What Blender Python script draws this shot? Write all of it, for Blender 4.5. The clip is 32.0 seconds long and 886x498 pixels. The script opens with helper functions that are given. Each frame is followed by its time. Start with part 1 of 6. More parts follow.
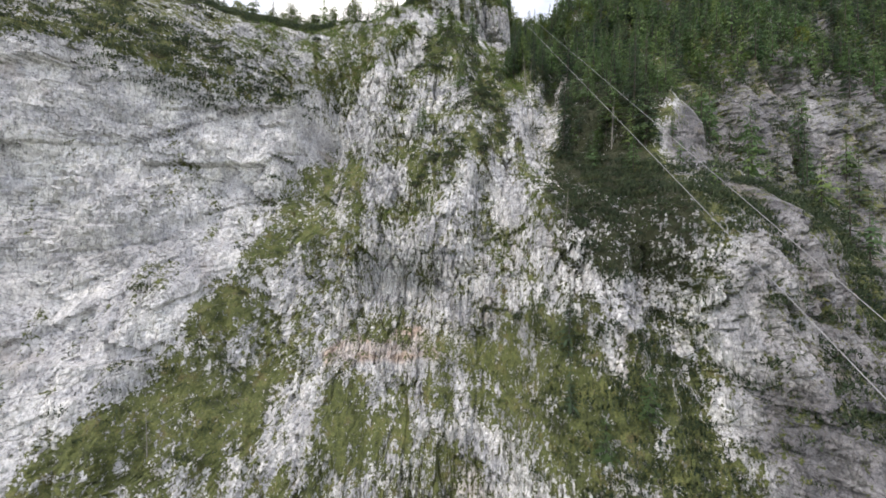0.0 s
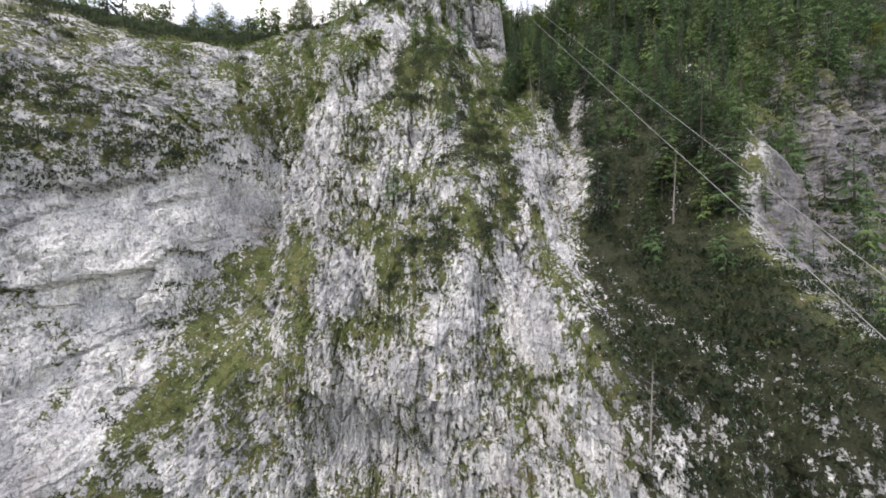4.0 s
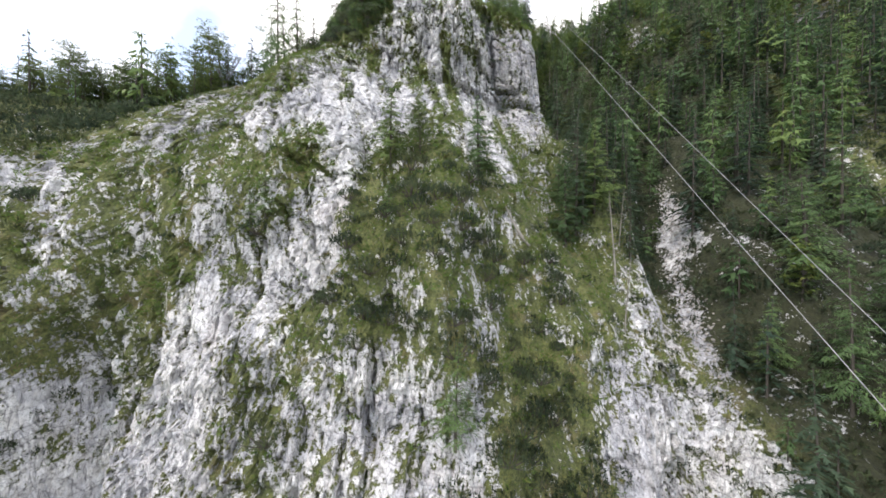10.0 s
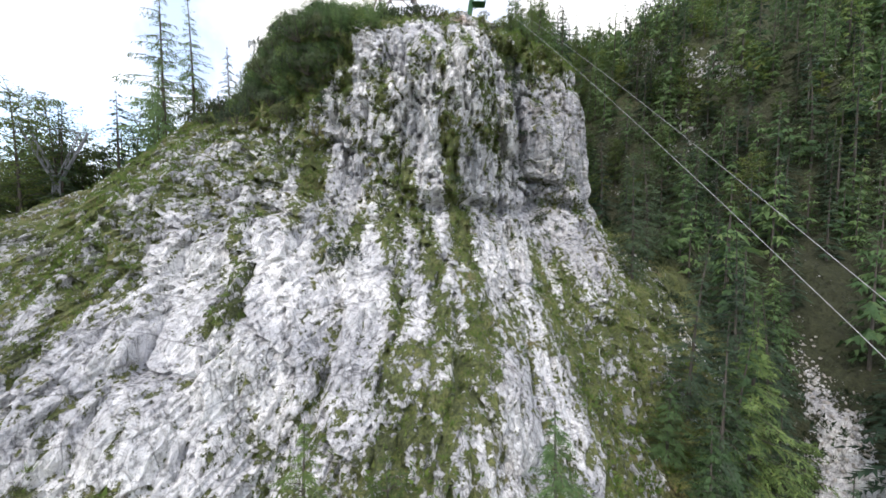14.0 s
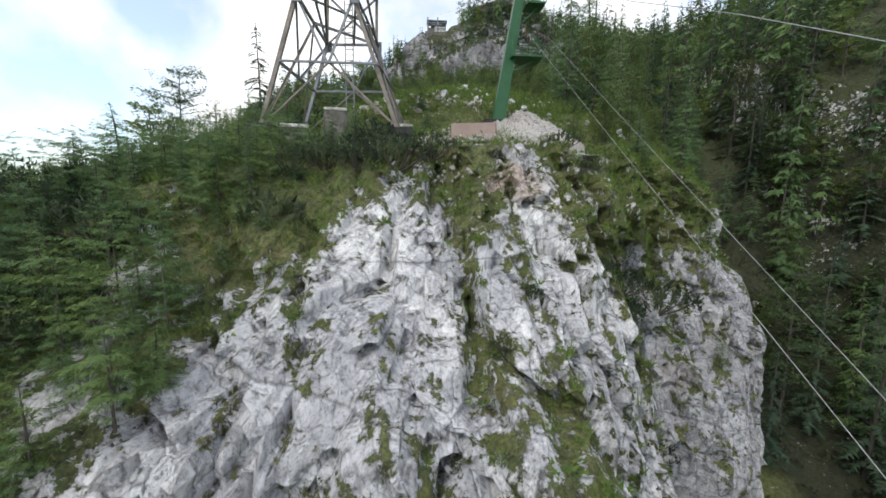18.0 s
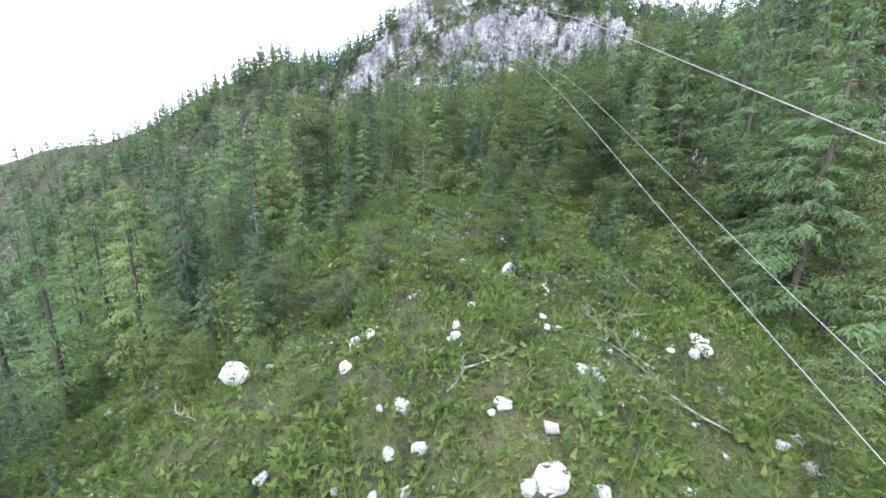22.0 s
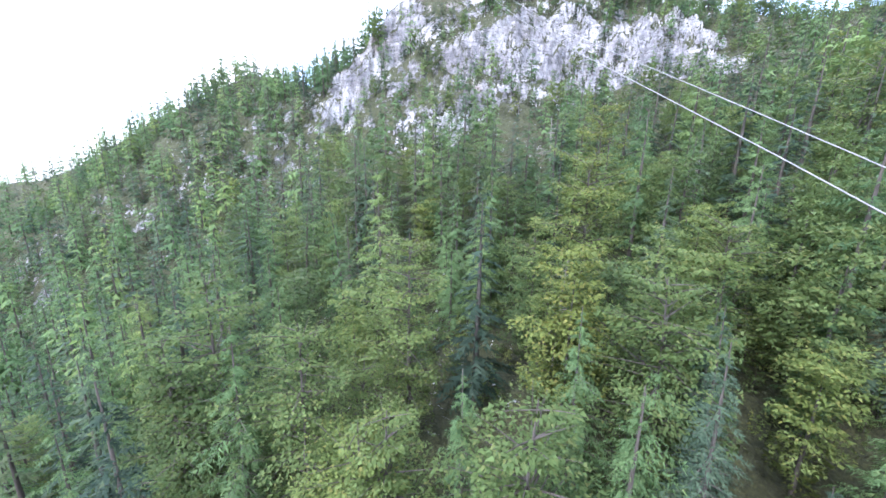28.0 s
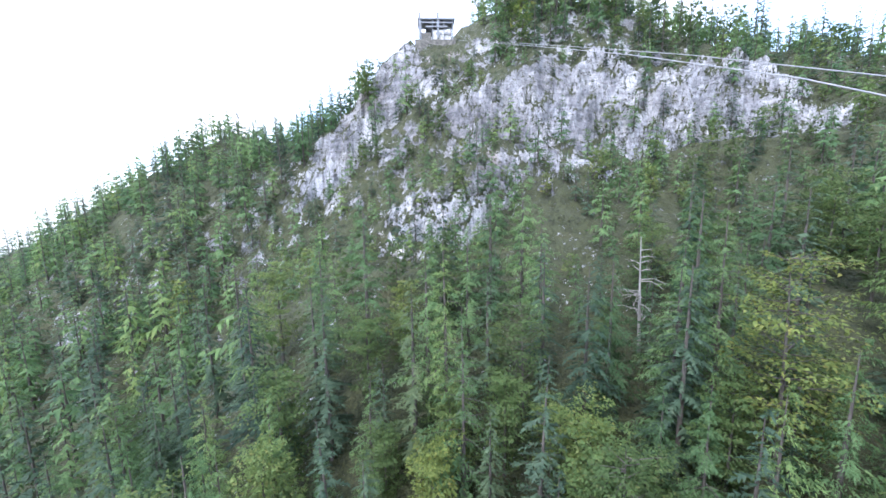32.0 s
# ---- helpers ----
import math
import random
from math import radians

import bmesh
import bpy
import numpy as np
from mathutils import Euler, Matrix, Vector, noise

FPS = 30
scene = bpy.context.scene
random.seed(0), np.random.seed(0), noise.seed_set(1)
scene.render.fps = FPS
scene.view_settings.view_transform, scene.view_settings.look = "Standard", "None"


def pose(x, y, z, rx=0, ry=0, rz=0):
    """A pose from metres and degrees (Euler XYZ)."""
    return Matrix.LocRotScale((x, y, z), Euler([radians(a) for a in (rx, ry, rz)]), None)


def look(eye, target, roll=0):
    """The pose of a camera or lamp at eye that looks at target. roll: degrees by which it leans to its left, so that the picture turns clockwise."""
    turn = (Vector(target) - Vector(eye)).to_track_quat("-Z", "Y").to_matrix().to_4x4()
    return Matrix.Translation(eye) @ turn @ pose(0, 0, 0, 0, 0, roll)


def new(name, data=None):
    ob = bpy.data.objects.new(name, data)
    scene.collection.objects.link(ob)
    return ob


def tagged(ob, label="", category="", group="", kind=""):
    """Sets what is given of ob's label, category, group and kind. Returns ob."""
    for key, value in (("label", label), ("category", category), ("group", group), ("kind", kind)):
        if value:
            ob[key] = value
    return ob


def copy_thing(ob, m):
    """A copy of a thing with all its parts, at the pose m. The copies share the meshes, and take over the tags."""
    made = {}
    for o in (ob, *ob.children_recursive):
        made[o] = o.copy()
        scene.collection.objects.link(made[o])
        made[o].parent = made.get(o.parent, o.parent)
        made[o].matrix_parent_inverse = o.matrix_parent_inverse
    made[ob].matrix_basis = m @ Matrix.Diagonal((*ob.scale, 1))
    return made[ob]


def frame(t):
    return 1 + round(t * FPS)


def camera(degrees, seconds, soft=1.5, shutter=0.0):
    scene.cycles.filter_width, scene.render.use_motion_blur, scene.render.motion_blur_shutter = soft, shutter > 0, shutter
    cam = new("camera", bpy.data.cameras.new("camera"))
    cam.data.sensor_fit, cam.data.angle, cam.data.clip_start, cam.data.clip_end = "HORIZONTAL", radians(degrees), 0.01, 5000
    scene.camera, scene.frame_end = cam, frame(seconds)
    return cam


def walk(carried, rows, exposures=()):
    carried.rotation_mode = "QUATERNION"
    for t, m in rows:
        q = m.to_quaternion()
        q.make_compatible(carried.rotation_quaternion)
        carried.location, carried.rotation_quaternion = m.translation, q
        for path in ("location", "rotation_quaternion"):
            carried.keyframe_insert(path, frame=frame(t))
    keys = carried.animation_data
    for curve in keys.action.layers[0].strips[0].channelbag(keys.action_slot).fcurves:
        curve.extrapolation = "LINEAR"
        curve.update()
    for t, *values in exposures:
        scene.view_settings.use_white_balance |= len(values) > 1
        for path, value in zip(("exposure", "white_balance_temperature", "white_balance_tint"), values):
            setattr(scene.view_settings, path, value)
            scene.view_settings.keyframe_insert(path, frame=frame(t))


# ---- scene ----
import itertools

LENS = 99.8
PATH = [
    (0, (-0.18, -37.99, -35.75), (-0.70, -18.02, -34.89), 2.07),
    (0.5, (-0.28, -34.63, -32.85), (-0.65, -14.65, -31.99), 1.59),
    (1, (-0.36, -31.36, -29.86), (-0.56, -11.38, -28.99), 1.17),
    (1.5, (-0.47, -28.15, -26.79), (-0.51, -8.17, -25.89), 0.81),
    (2, (-0.61, -24.94, -23.70), (-0.52, -4.96, -22.73), 0.46),
    (2.5, (-0.72, -21.80, -20.59), (-0.53, -1.83, -19.64), 0.05),
    (4.5, (-0.84, -7.41, -10.00), (-0.74, 12.59, -9.90), -0.37),
    (5, (-0.70, -4.07, -6.97), (-0.53, 15.93, -6.89), -0.20),
    (5.5, (-0.56, -0.71, -3.91), (-0.30, 19.29, -3.75), 0.01),
    (6, (-0.45, 2.46, -0.95), (-0.13, 22.45, -0.66), 0.19),
    (6.5, (-0.33, 5.63, 2.00), (0.02, 25.63, 2.36), 0.17),
    (7, (-0.35, 8.80, 4.83), (-0.02, 28.80, 5.15), 0.11),
    (7.5, (-0.47, 12.07, 7.57), (-0.18, 32.06, 7.79), -0.02),
    (8, (-0.60, 15.20, 10.34), (-0.37, 35.20, 10.38), -0.20),
    (8.5, (-0.76, 18.33, 13.20), (-0.57, 38.33, 13.08), -0.34),
    (9, (-0.83, 21.35, 16.12), (-0.64, 41.35, 15.85), -0.40),
    (9.5, (-0.85, 24.42, 19.00), (-0.66, 44.42, 18.76), -0.30),
    (10, (-0.92, 27.49, 21.84), (-0.70, 47.48, 21.57), 0.00),
    (10.5, (-0.99, 30.53, 24.63), (-0.69, 50.53, 24.46), 0.23),
    (11, (-0.87, 33.92, 27.20), (-0.54, 53.92, 27.12), 0.62),
    (11.5, (-0.85, 36.96, 29.98), (-0.49, 56.96, 29.90), 0.83),
    (12, (-0.91, 39.93, 32.80), (-0.56, 59.93, 32.60), 0.89),
    (12.5, (-1.00, 43.00, 35.62), (-0.69, 62.99, 35.19), 0.91),
    (13, (-1.22, 45.97, 38.45), (-0.92, 65.95, 37.72), 0.92),
    (13.5, (-1.40, 49.68, 41.15), (-0.87, 69.65, 40.34), 0.73),
    (15.5, (-2.19, 64.21, 53.64), (-1.06, 84.06, 51.50), -0.29),
    (16, (-1.99, 67.83, 55.96), (-0.82, 87.68, 53.84), 0.05),
    (16.5, (-1.87, 71.35, 58.33), (-0.58, 91.20, 56.27), 0.36),
    (17, (-1.75, 74.67, 60.76), (-0.39, 94.51, 58.61), 0.51),
    (17.5, (-1.65, 77.81, 63.21), (-0.27, 97.61, 60.82), 0.70),
    (18, (-1.44, 80.99, 65.73), (-0.12, 100.74, 62.92), 0.84),
    (18.5, (-1.30, 84.71, 68.10), (-0.02, 104.40, 64.89), 0.22),
    (19, (-1.16, 88.23, 70.37), (0.09, 107.86, 66.75), -0.40),
    (19.5, (-1.03, 91.52, 72.35), (0.16, 111.13, 68.60), -0.41),
    (20, (-1.10, 94.88, 74.38), (0.21, 114.45, 70.49), 0.21),
    (20.5, (-0.99, 98.40, 76.39), (0.48, 117.92, 72.27), 0.82),
    (21, (-0.82, 101.41, 77.96), (0.59, 120.89, 73.64), 0.85),
    (21.5, (-0.67, 104.31, 79.33), (0.77, 123.75, 74.86), 1.69),
    (22, (-0.55, 107.14, 80.53), (1.00, 126.54, 75.91), 2.25),
    (22.5, (-0.27, 110.18, 81.75), (1.26, 129.52, 76.92), 1.84),
    (23, (-0.11, 113.37, 82.81), (1.42, 132.61, 77.56), 1.71),
    (23.5, (0.00, 116.57, 83.98), (1.54, 135.77, 78.61), 1.46),
    (24, (0.05, 119.64, 85.25), (1.59, 138.97, 80.38), 1.07),
    (24.5, (-0.09, 122.89, 86.20), (1.41, 142.44, 82.24), 0.15),
    (25, (-0.03, 126.34, 87.23), (1.48, 146.08, 84.37), -0.38),
    (25.5, (0.03, 129.73, 88.30), (1.38, 149.57, 86.15), -0.24),
    (27.5, (0.43, 141.99, 93.49), (1.84, 161.56, 89.64), 0.96),
    (28, (0.71, 144.78, 94.59), (2.10, 164.16, 89.86), 0.98),
    (28.5, (0.93, 147.58, 95.65), (2.32, 166.82, 90.37), 1.04),
    (29, (1.03, 150.45, 96.79), (2.41, 169.63, 91.28), 1.01),
    (29.5, (1.06, 153.33, 97.90), (2.41, 172.54, 92.51), 0.64),
    (30, (1.05, 156.32, 99.06), (2.33, 175.65, 94.08), 0.21),
    (30.5, (1.05, 159.34, 100.29), (2.32, 178.81, 95.89), -0.40),
    (31, (1.08, 162.20, 101.51), (2.29, 181.81, 97.78), -0.82),
    (31.5, (1.16, 164.83, 102.66), (2.36, 184.53, 99.43), -0.99),
    (32, (1.19, 167.58, 103.90), (2.38, 187.32, 100.90), -1.05),
]
cam = camera(LENS, 32.0, soft=1.6)
walk(cam, [(t, look(eye, target, roll)) for t, eye, target, roll in PATH], exposures=((0.0, 0.12, 6950, 15), (5.0, 0.2, 7000, 17), (10.0, 0.36, 6850, 15), (13.0, 0.36, 6800, 14), (16.0, -0.05, 6600, 13), (18.0, -0.15, 6700, 10), (19.0, 0.2, 6450, 10), (20.0, 0.45, 6350, 12), (21.0, 1.1, 6100, 20), (22.0, 1.25, 6050, 19), (23.5, 1.62, 5800, 16), (25.0, 1.55, 5820, 15), (29.0, 1.58, 5780, 22), (32.0, 1.2, 5750, 17)))

# ---- sky and sun ----
world = bpy.data.worlds.new("sky_world")
scene.world = world
world.use_nodes = True
wn, wl = world.node_tree.nodes, world.node_tree.links
wn.clear()
w_out = wn.new("ShaderNodeOutputWorld")
w_bg = wn.new("ShaderNodeBackground")
w_sky = wn.new("ShaderNodeTexSky")
w_sky.sky_type, w_sky.sun_disc = "NISHITA", False
w_sky.sun_elevation, w_sky.sun_rotation = radians(52), radians(220)
w_sky.altitude, w_sky.dust_density = 900, 2.0
w_cloud = wn.new("ShaderNodeTexNoise")
w_cloud.inputs["Scale"].default_value, w_cloud.inputs["Detail"].default_value = 2.2, 6.0
w_ramp = wn.new("ShaderNodeValToRGB")
w_ramp.color_ramp.elements[0].position, w_ramp.color_ramp.elements[1].position = 0.44, 0.57
w_ramp.color_ramp.elements[0].color = (0.30, 0.30, 0.30, 1)
w_gain = wn.new("ShaderNodeMix")
w_gain.data_type = "RGBA"
w_gain.inputs["B"].default_value = (12.0, 12.2, 12.5, 1)
wl.new(w_cloud.outputs["Fac"], w_ramp.inputs["Fac"])
wl.new(w_ramp.outputs["Color"], w_gain.inputs["Factor"])
w_clear = wn.new("ShaderNodeVectorMath")
w_clear.operation = "MULTIPLY"
w_clear.inputs[1].default_value = (2.3, 2.7, 2.8)
wl.new(w_sky.outputs["Color"], w_clear.inputs[0])
wl.new(w_clear.outputs[0], w_gain.inputs["A"])
wl.new(w_gain.outputs["Result"], w_bg.inputs["Color"])
w_bg.inputs["Strength"].default_value = 0.118
wl.new(w_bg.outputs["Background"], w_out.inputs["Surface"])

sun_data = bpy.data.lights.new("sun", "SUN")
sun_data.energy, sun_data.angle, sun_data.color = 1.6, radians(14), (1.0, 0.95, 0.88)
sun = new("sun", sun_data)
sun.matrix_world = look((-42, -50, 85), (0, 0, 0))

# ---- materials ----
def material(name):
    m = bpy.data.materials.new(name)
    m.use_nodes = True
    b = m.node_tree.nodes["Principled BSDF"]
    b.inputs["Roughness"].default_value = 0.85
    return m, m.node_tree.nodes, m.node_tree.links, b


def mapped(n, l, scale, stretch=(1, 1, 1)):
    c = n.new("ShaderNodeTexCoord")
    k = n.new("ShaderNodeMapping")
    k.inputs["Scale"].default_value = [scale * s for s in stretch]
    l.new(c.outputs["Object"], k.inputs["Vector"])
    return k.outputs["Vector"]


def noise_of(n, l, vec, scale, detail=6.0, rough=0.6, distort=0.0):
    t = n.new("ShaderNodeTexNoise")
    t.inputs["Scale"].default_value, t.inputs["Detail"].default_value = scale, detail
    t.inputs["Roughness"].default_value, t.inputs["Distortion"].default_value = rough, distort
    if vec is not None:
        l.new(vec, t.inputs["Vector"])
    return t.outputs["Fac"]


def ramp_of(n, l, fac, stops):
    r = n.new("ShaderNodeValToRGB")
    while len(r.color_ramp.elements) < len(stops):
        r.color_ramp.elements.new(0.5)
    for e, (p, c) in zip(r.color_ramp.elements, stops):
        e.position = p
        e.color = (*c, 1) if len(c) == 3 else c
    l.new(fac, r.inputs["Fac"])
    return r.outputs["Color"]


def mix_of(n, l, fac, a, b, mode="MIX"):
    m = n.new("ShaderNodeMix")
    m.data_type, m.blend_type = "RGBA", mode
    for sock, v in (("Factor", fac), ("A", a), ("B", b)):
        if isinstance(v, (int, float)):
            m.inputs[sock].default_value = v
        elif isinstance(v, tuple):
            m.inputs[sock].default_value = (*v, 1)
        else:
            l.new(v, m.inputs[sock])
    return m.outputs["Result"]


def math_of(n, l, op, a, b, clamp=False):
    m = n.new("ShaderNodeMath")
    m.operation, m.use_clamp = op, clamp
    for sock, v in zip(m.inputs, (a, b)):
        if isinstance(v, (int, float)):
            sock.default_value = v
        else:
            l.new(v, sock)
    return m.outputs[0]


def bump_of(n, l, b, height, strength, distance, normal=None):
    k = n.new("ShaderNodeBump")
    k.inputs["Strength"].default_value, k.inputs["Distance"].default_value = strength, distance
    l.new(height, k.inputs["Height"])
    if normal is not None:
        l.new(normal, k.inputs["Normal"])
    l.new(k.outputs["Normal"], b.inputs["Normal"])


def cracks_of(n, l, vec, scale, width):
    """Dark lines between blocks: 0 in the joint, 1 on the block."""
    warp = n.new("ShaderNodeTexNoise")
    warp.inputs["Scale"].default_value, warp.inputs["Detail"].default_value = scale * 1.6, 4
    l.new(vec, warp.inputs["Vector"])
    bent = n.new("ShaderNodeVectorMath")
    bent.operation = "MULTIPLY_ADD"
    bent.inputs[1].default_value = [0.35 / scale] * 3
    l.new(warp.outputs["Color"], bent.inputs[0])
    l.new(vec, bent.inputs[2])
    v = n.new("ShaderNodeTexVoronoi")
    v.feature = "DISTANCE_TO_EDGE"
    v.inputs["Scale"].default_value = scale
    l.new(bent.outputs[0], v.inputs["Vector"])
    r = n.new("ShaderNodeMapRange")
    r.inputs["From Min"].default_value, r.inputs["From Max"].default_value = 0.0, width
    l.new(v.outputs["Distance"], r.inputs["Value"])
    return r.outputs["Result"]


def facets_of(n, l, vec, levels):
    """Broken faces: the surface direction leans by a random amount in each cell. Also gives one random colour per coarse cell."""
    g = n.new("ShaderNodeNewGeometry")
    total, first = g.outputs["Normal"], None
    warp = n.new("ShaderNodeTexNoise")
    warp.inputs["Scale"].default_value, warp.inputs["Detail"].default_value = 1.1, 5
    l.new(vec, warp.inputs["Vector"])
    for scale, amount in levels:
        bent = n.new("ShaderNodeVectorMath")
        bent.operation = "MULTIPLY_ADD"
        bent.inputs[1].default_value = [0.5 / scale + 0.15] * 3
        l.new(warp.outputs["Color"], bent.inputs[0])
        l.new(vec, bent.inputs[2])
        v = n.new("ShaderNodeTexVoronoi")
        v.inputs["Scale"].default_value = scale
        l.new(bent.outputs[0], v.inputs["Vector"])
        lean = n.new("ShaderNodeVectorMath")
        lean.operation = "MULTIPLY_ADD"
        lean.inputs[1].default_value = [amount] * 3
        lean.inputs[2].default_value = [-amount / 2] * 3
        l.new(v.outputs["Color"], lean.inputs[0])
        add = n.new("ShaderNodeVectorMath")
        l.new(total, add.inputs[0])
        l.new(lean.outputs[0], add.inputs[1])
        total = add.outputs[0]
        if first is None:
            first = v.outputs["Color"]
    unit_ = n.new("ShaderNodeVectorMath")
    unit_.operation = "NORMALIZE"
    l.new(total, unit_.inputs[0])
    return unit_.outputs[0], first


def limestone_colour(n, l, vec):
    """Pale limestone: white fresh faces, blue-grey weathered ones, thin dark joints between slabs, a few rusty patches;
    the grey attribute adds wear and painted shade.
    """
    tallvec = mapped(n, l, 1.0, (1.0, 1.0, 0.5))
    face, tone = facets_of(n, l, tallvec, ((1.3, 0.75), (0.5, 0.45), (4.2, 0.85), (12.0, 0.65)))
    wide = noise_of(n, l, vec, 0.13, 6, 0.62, 0.6)
    base = ramp_of(n, l, wide, ((0.34, (0.54, 0.545, 0.57)), (0.46, (0.70, 0.70, 0.72)), (0.54, (0.86, 0.855, 0.855)), (0.68, (0.90, 0.89, 0.87)), (0.8, (0.70, 0.66, 0.61))))
    base = mix_of(n, l, 0.5, base, ramp_of(n, l, tone, ((0.2, (0.55, 0.55, 0.58)), (0.6, (1, 1, 1)))), "MULTIPLY")
    fine = noise_of(n, l, vec, 2.2, 12, 0.74, 0.5)
    base = mix_of(n, l, 0.72, base, ramp_of(n, l, fine, ((0.36, (0.16, 0.16, 0.16)), (0.43, (0.72, 0.72, 0.74)), (0.5, (1.04, 1.04, 1.04)))), "MULTIPLY")
    grit = noise_of(n, l, vec, 11.0, 6, 0.8)
    base = mix_of(n, l, 0.65, base, ramp_of(n, l, grit, ((0.37, (0.22, 0.22, 0.22)), (0.46, (0.95, 0.95, 0.95)), (0.6, (1.08, 1.08, 1.08)))), "MULTIPLY")
    leaning = n.new("ShaderNodeMapping")
    leaning.inputs["Rotation"].default_value = (0.0, 0.22, 0.0)
    leaning.inputs["Scale"].default_value = (1.6, 1.6, 0.34)
    l.new(vec, leaning.inputs["Vector"])
    tall = noise_of(n, l, leaning.outputs["Vector"], 1.0, 9, 0.70, 0.9)
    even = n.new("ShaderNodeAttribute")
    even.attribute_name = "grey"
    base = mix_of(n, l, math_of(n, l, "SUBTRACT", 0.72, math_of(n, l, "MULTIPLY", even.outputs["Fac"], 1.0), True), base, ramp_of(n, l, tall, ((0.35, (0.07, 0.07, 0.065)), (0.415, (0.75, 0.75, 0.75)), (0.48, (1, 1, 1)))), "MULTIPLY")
    joint = cracks_of(n, l, leaning.outputs["Vector"], 0.75, 0.045)
    wear_and_shade = n.new("ShaderNodeAttribute")
    wear_and_shade.attribute_name = "grey"
    open_ = ramp_of(n, l, noise_of(n, l, vec, 0.9, 4, 0.7), ((0.42, (0.08, 0.08, 0.08)), (0.62, (0.6, 0.6, 0.6))))
    base = mix_of(n, l, open_, base, ramp_of(n, l, joint, ((0.0, (0.07, 0.07, 0.065)), (0.9, (1, 1, 1)))), "MULTIPLY")
    turned = n.new("ShaderNodeMapping")
    turned.inputs["Rotation"].default_value = (0.2, 0.75, 0.3)
    turned.inputs["Scale"].default_value = (0.5, 0.7, 1.6)
    l.new(vec, turned.inputs["Vector"])
    split = cracks_of(n, l, turned.outputs["Vector"], 0.30, 0.022)
    base = mix_of(n, l, 0.5, base, ramp_of(n, l, split, ((0.0, (0.07, 0.07, 0.07)), (0.8, (1, 1, 1)))), "MULTIPLY")
    small = cracks_of(n, l, leaning.outputs["Vector"], 2.1, 0.05)
    base = mix_of(n, l, math_of(n, l, "MULTIPLY", open_, 0.6), base, ramp_of(n, l, small, ((0.0, (0.10, 0.10, 0.10)), (0.9, (1, 1, 1)))), "MULTIPLY")
    # darkens weathered rock, and puts the shade of gorge and flank into the colour
    base = mix_of(n, l, wear_and_shade.outputs["Fac"], base, mix_of(n, l, 1.0, base, (0.30, 0.297, 0.31), "MULTIPLY"))
    strata = noise_of(n, l, mapped(n, l, 1.0, (0.12, 0.12, 1.3)), 1.0, 8, 0.65, 0.3)
    base = mix_of(n, l, math_of(n, l, "SUBTRACT", wear_and_shade.outputs["Fac"], 0.35, True), base, mix_of(n, l, 1.0, base, ramp_of(n, l, strata, ((0.38, (0.35, 0.34, 0.33)), (0.47, (0.9, 0.88, 0.86)), (0.6, (1.2, 1.18, 1.15)))), "MULTIPLY"))
    rust = noise_of(n, l, vec, 0.09, 4, 0.5)
    tall = math_of(n, l, "ADD", tall, math_of(n, l, "MULTIPLY", joint, 0.2))
    stain = n.new("ShaderNodeAttribute")
    stain.attribute_name = "rusty"
    base = mix_of(n, l, math_of(n, l, "MULTIPLY", stain.outputs["Fac"], 0.75), base, mix_of(n, l, 1.0, base, (0.86, 0.62, 0.46), "MULTIPLY"))
    return mix_of(n, l, ramp_of(n, l, rust, ((0.62, (0, 0, 0)), (0.74, (0.35, 0.35, 0.35)))), base, (0.56, 0.45, 0.37)), fine, tall, face


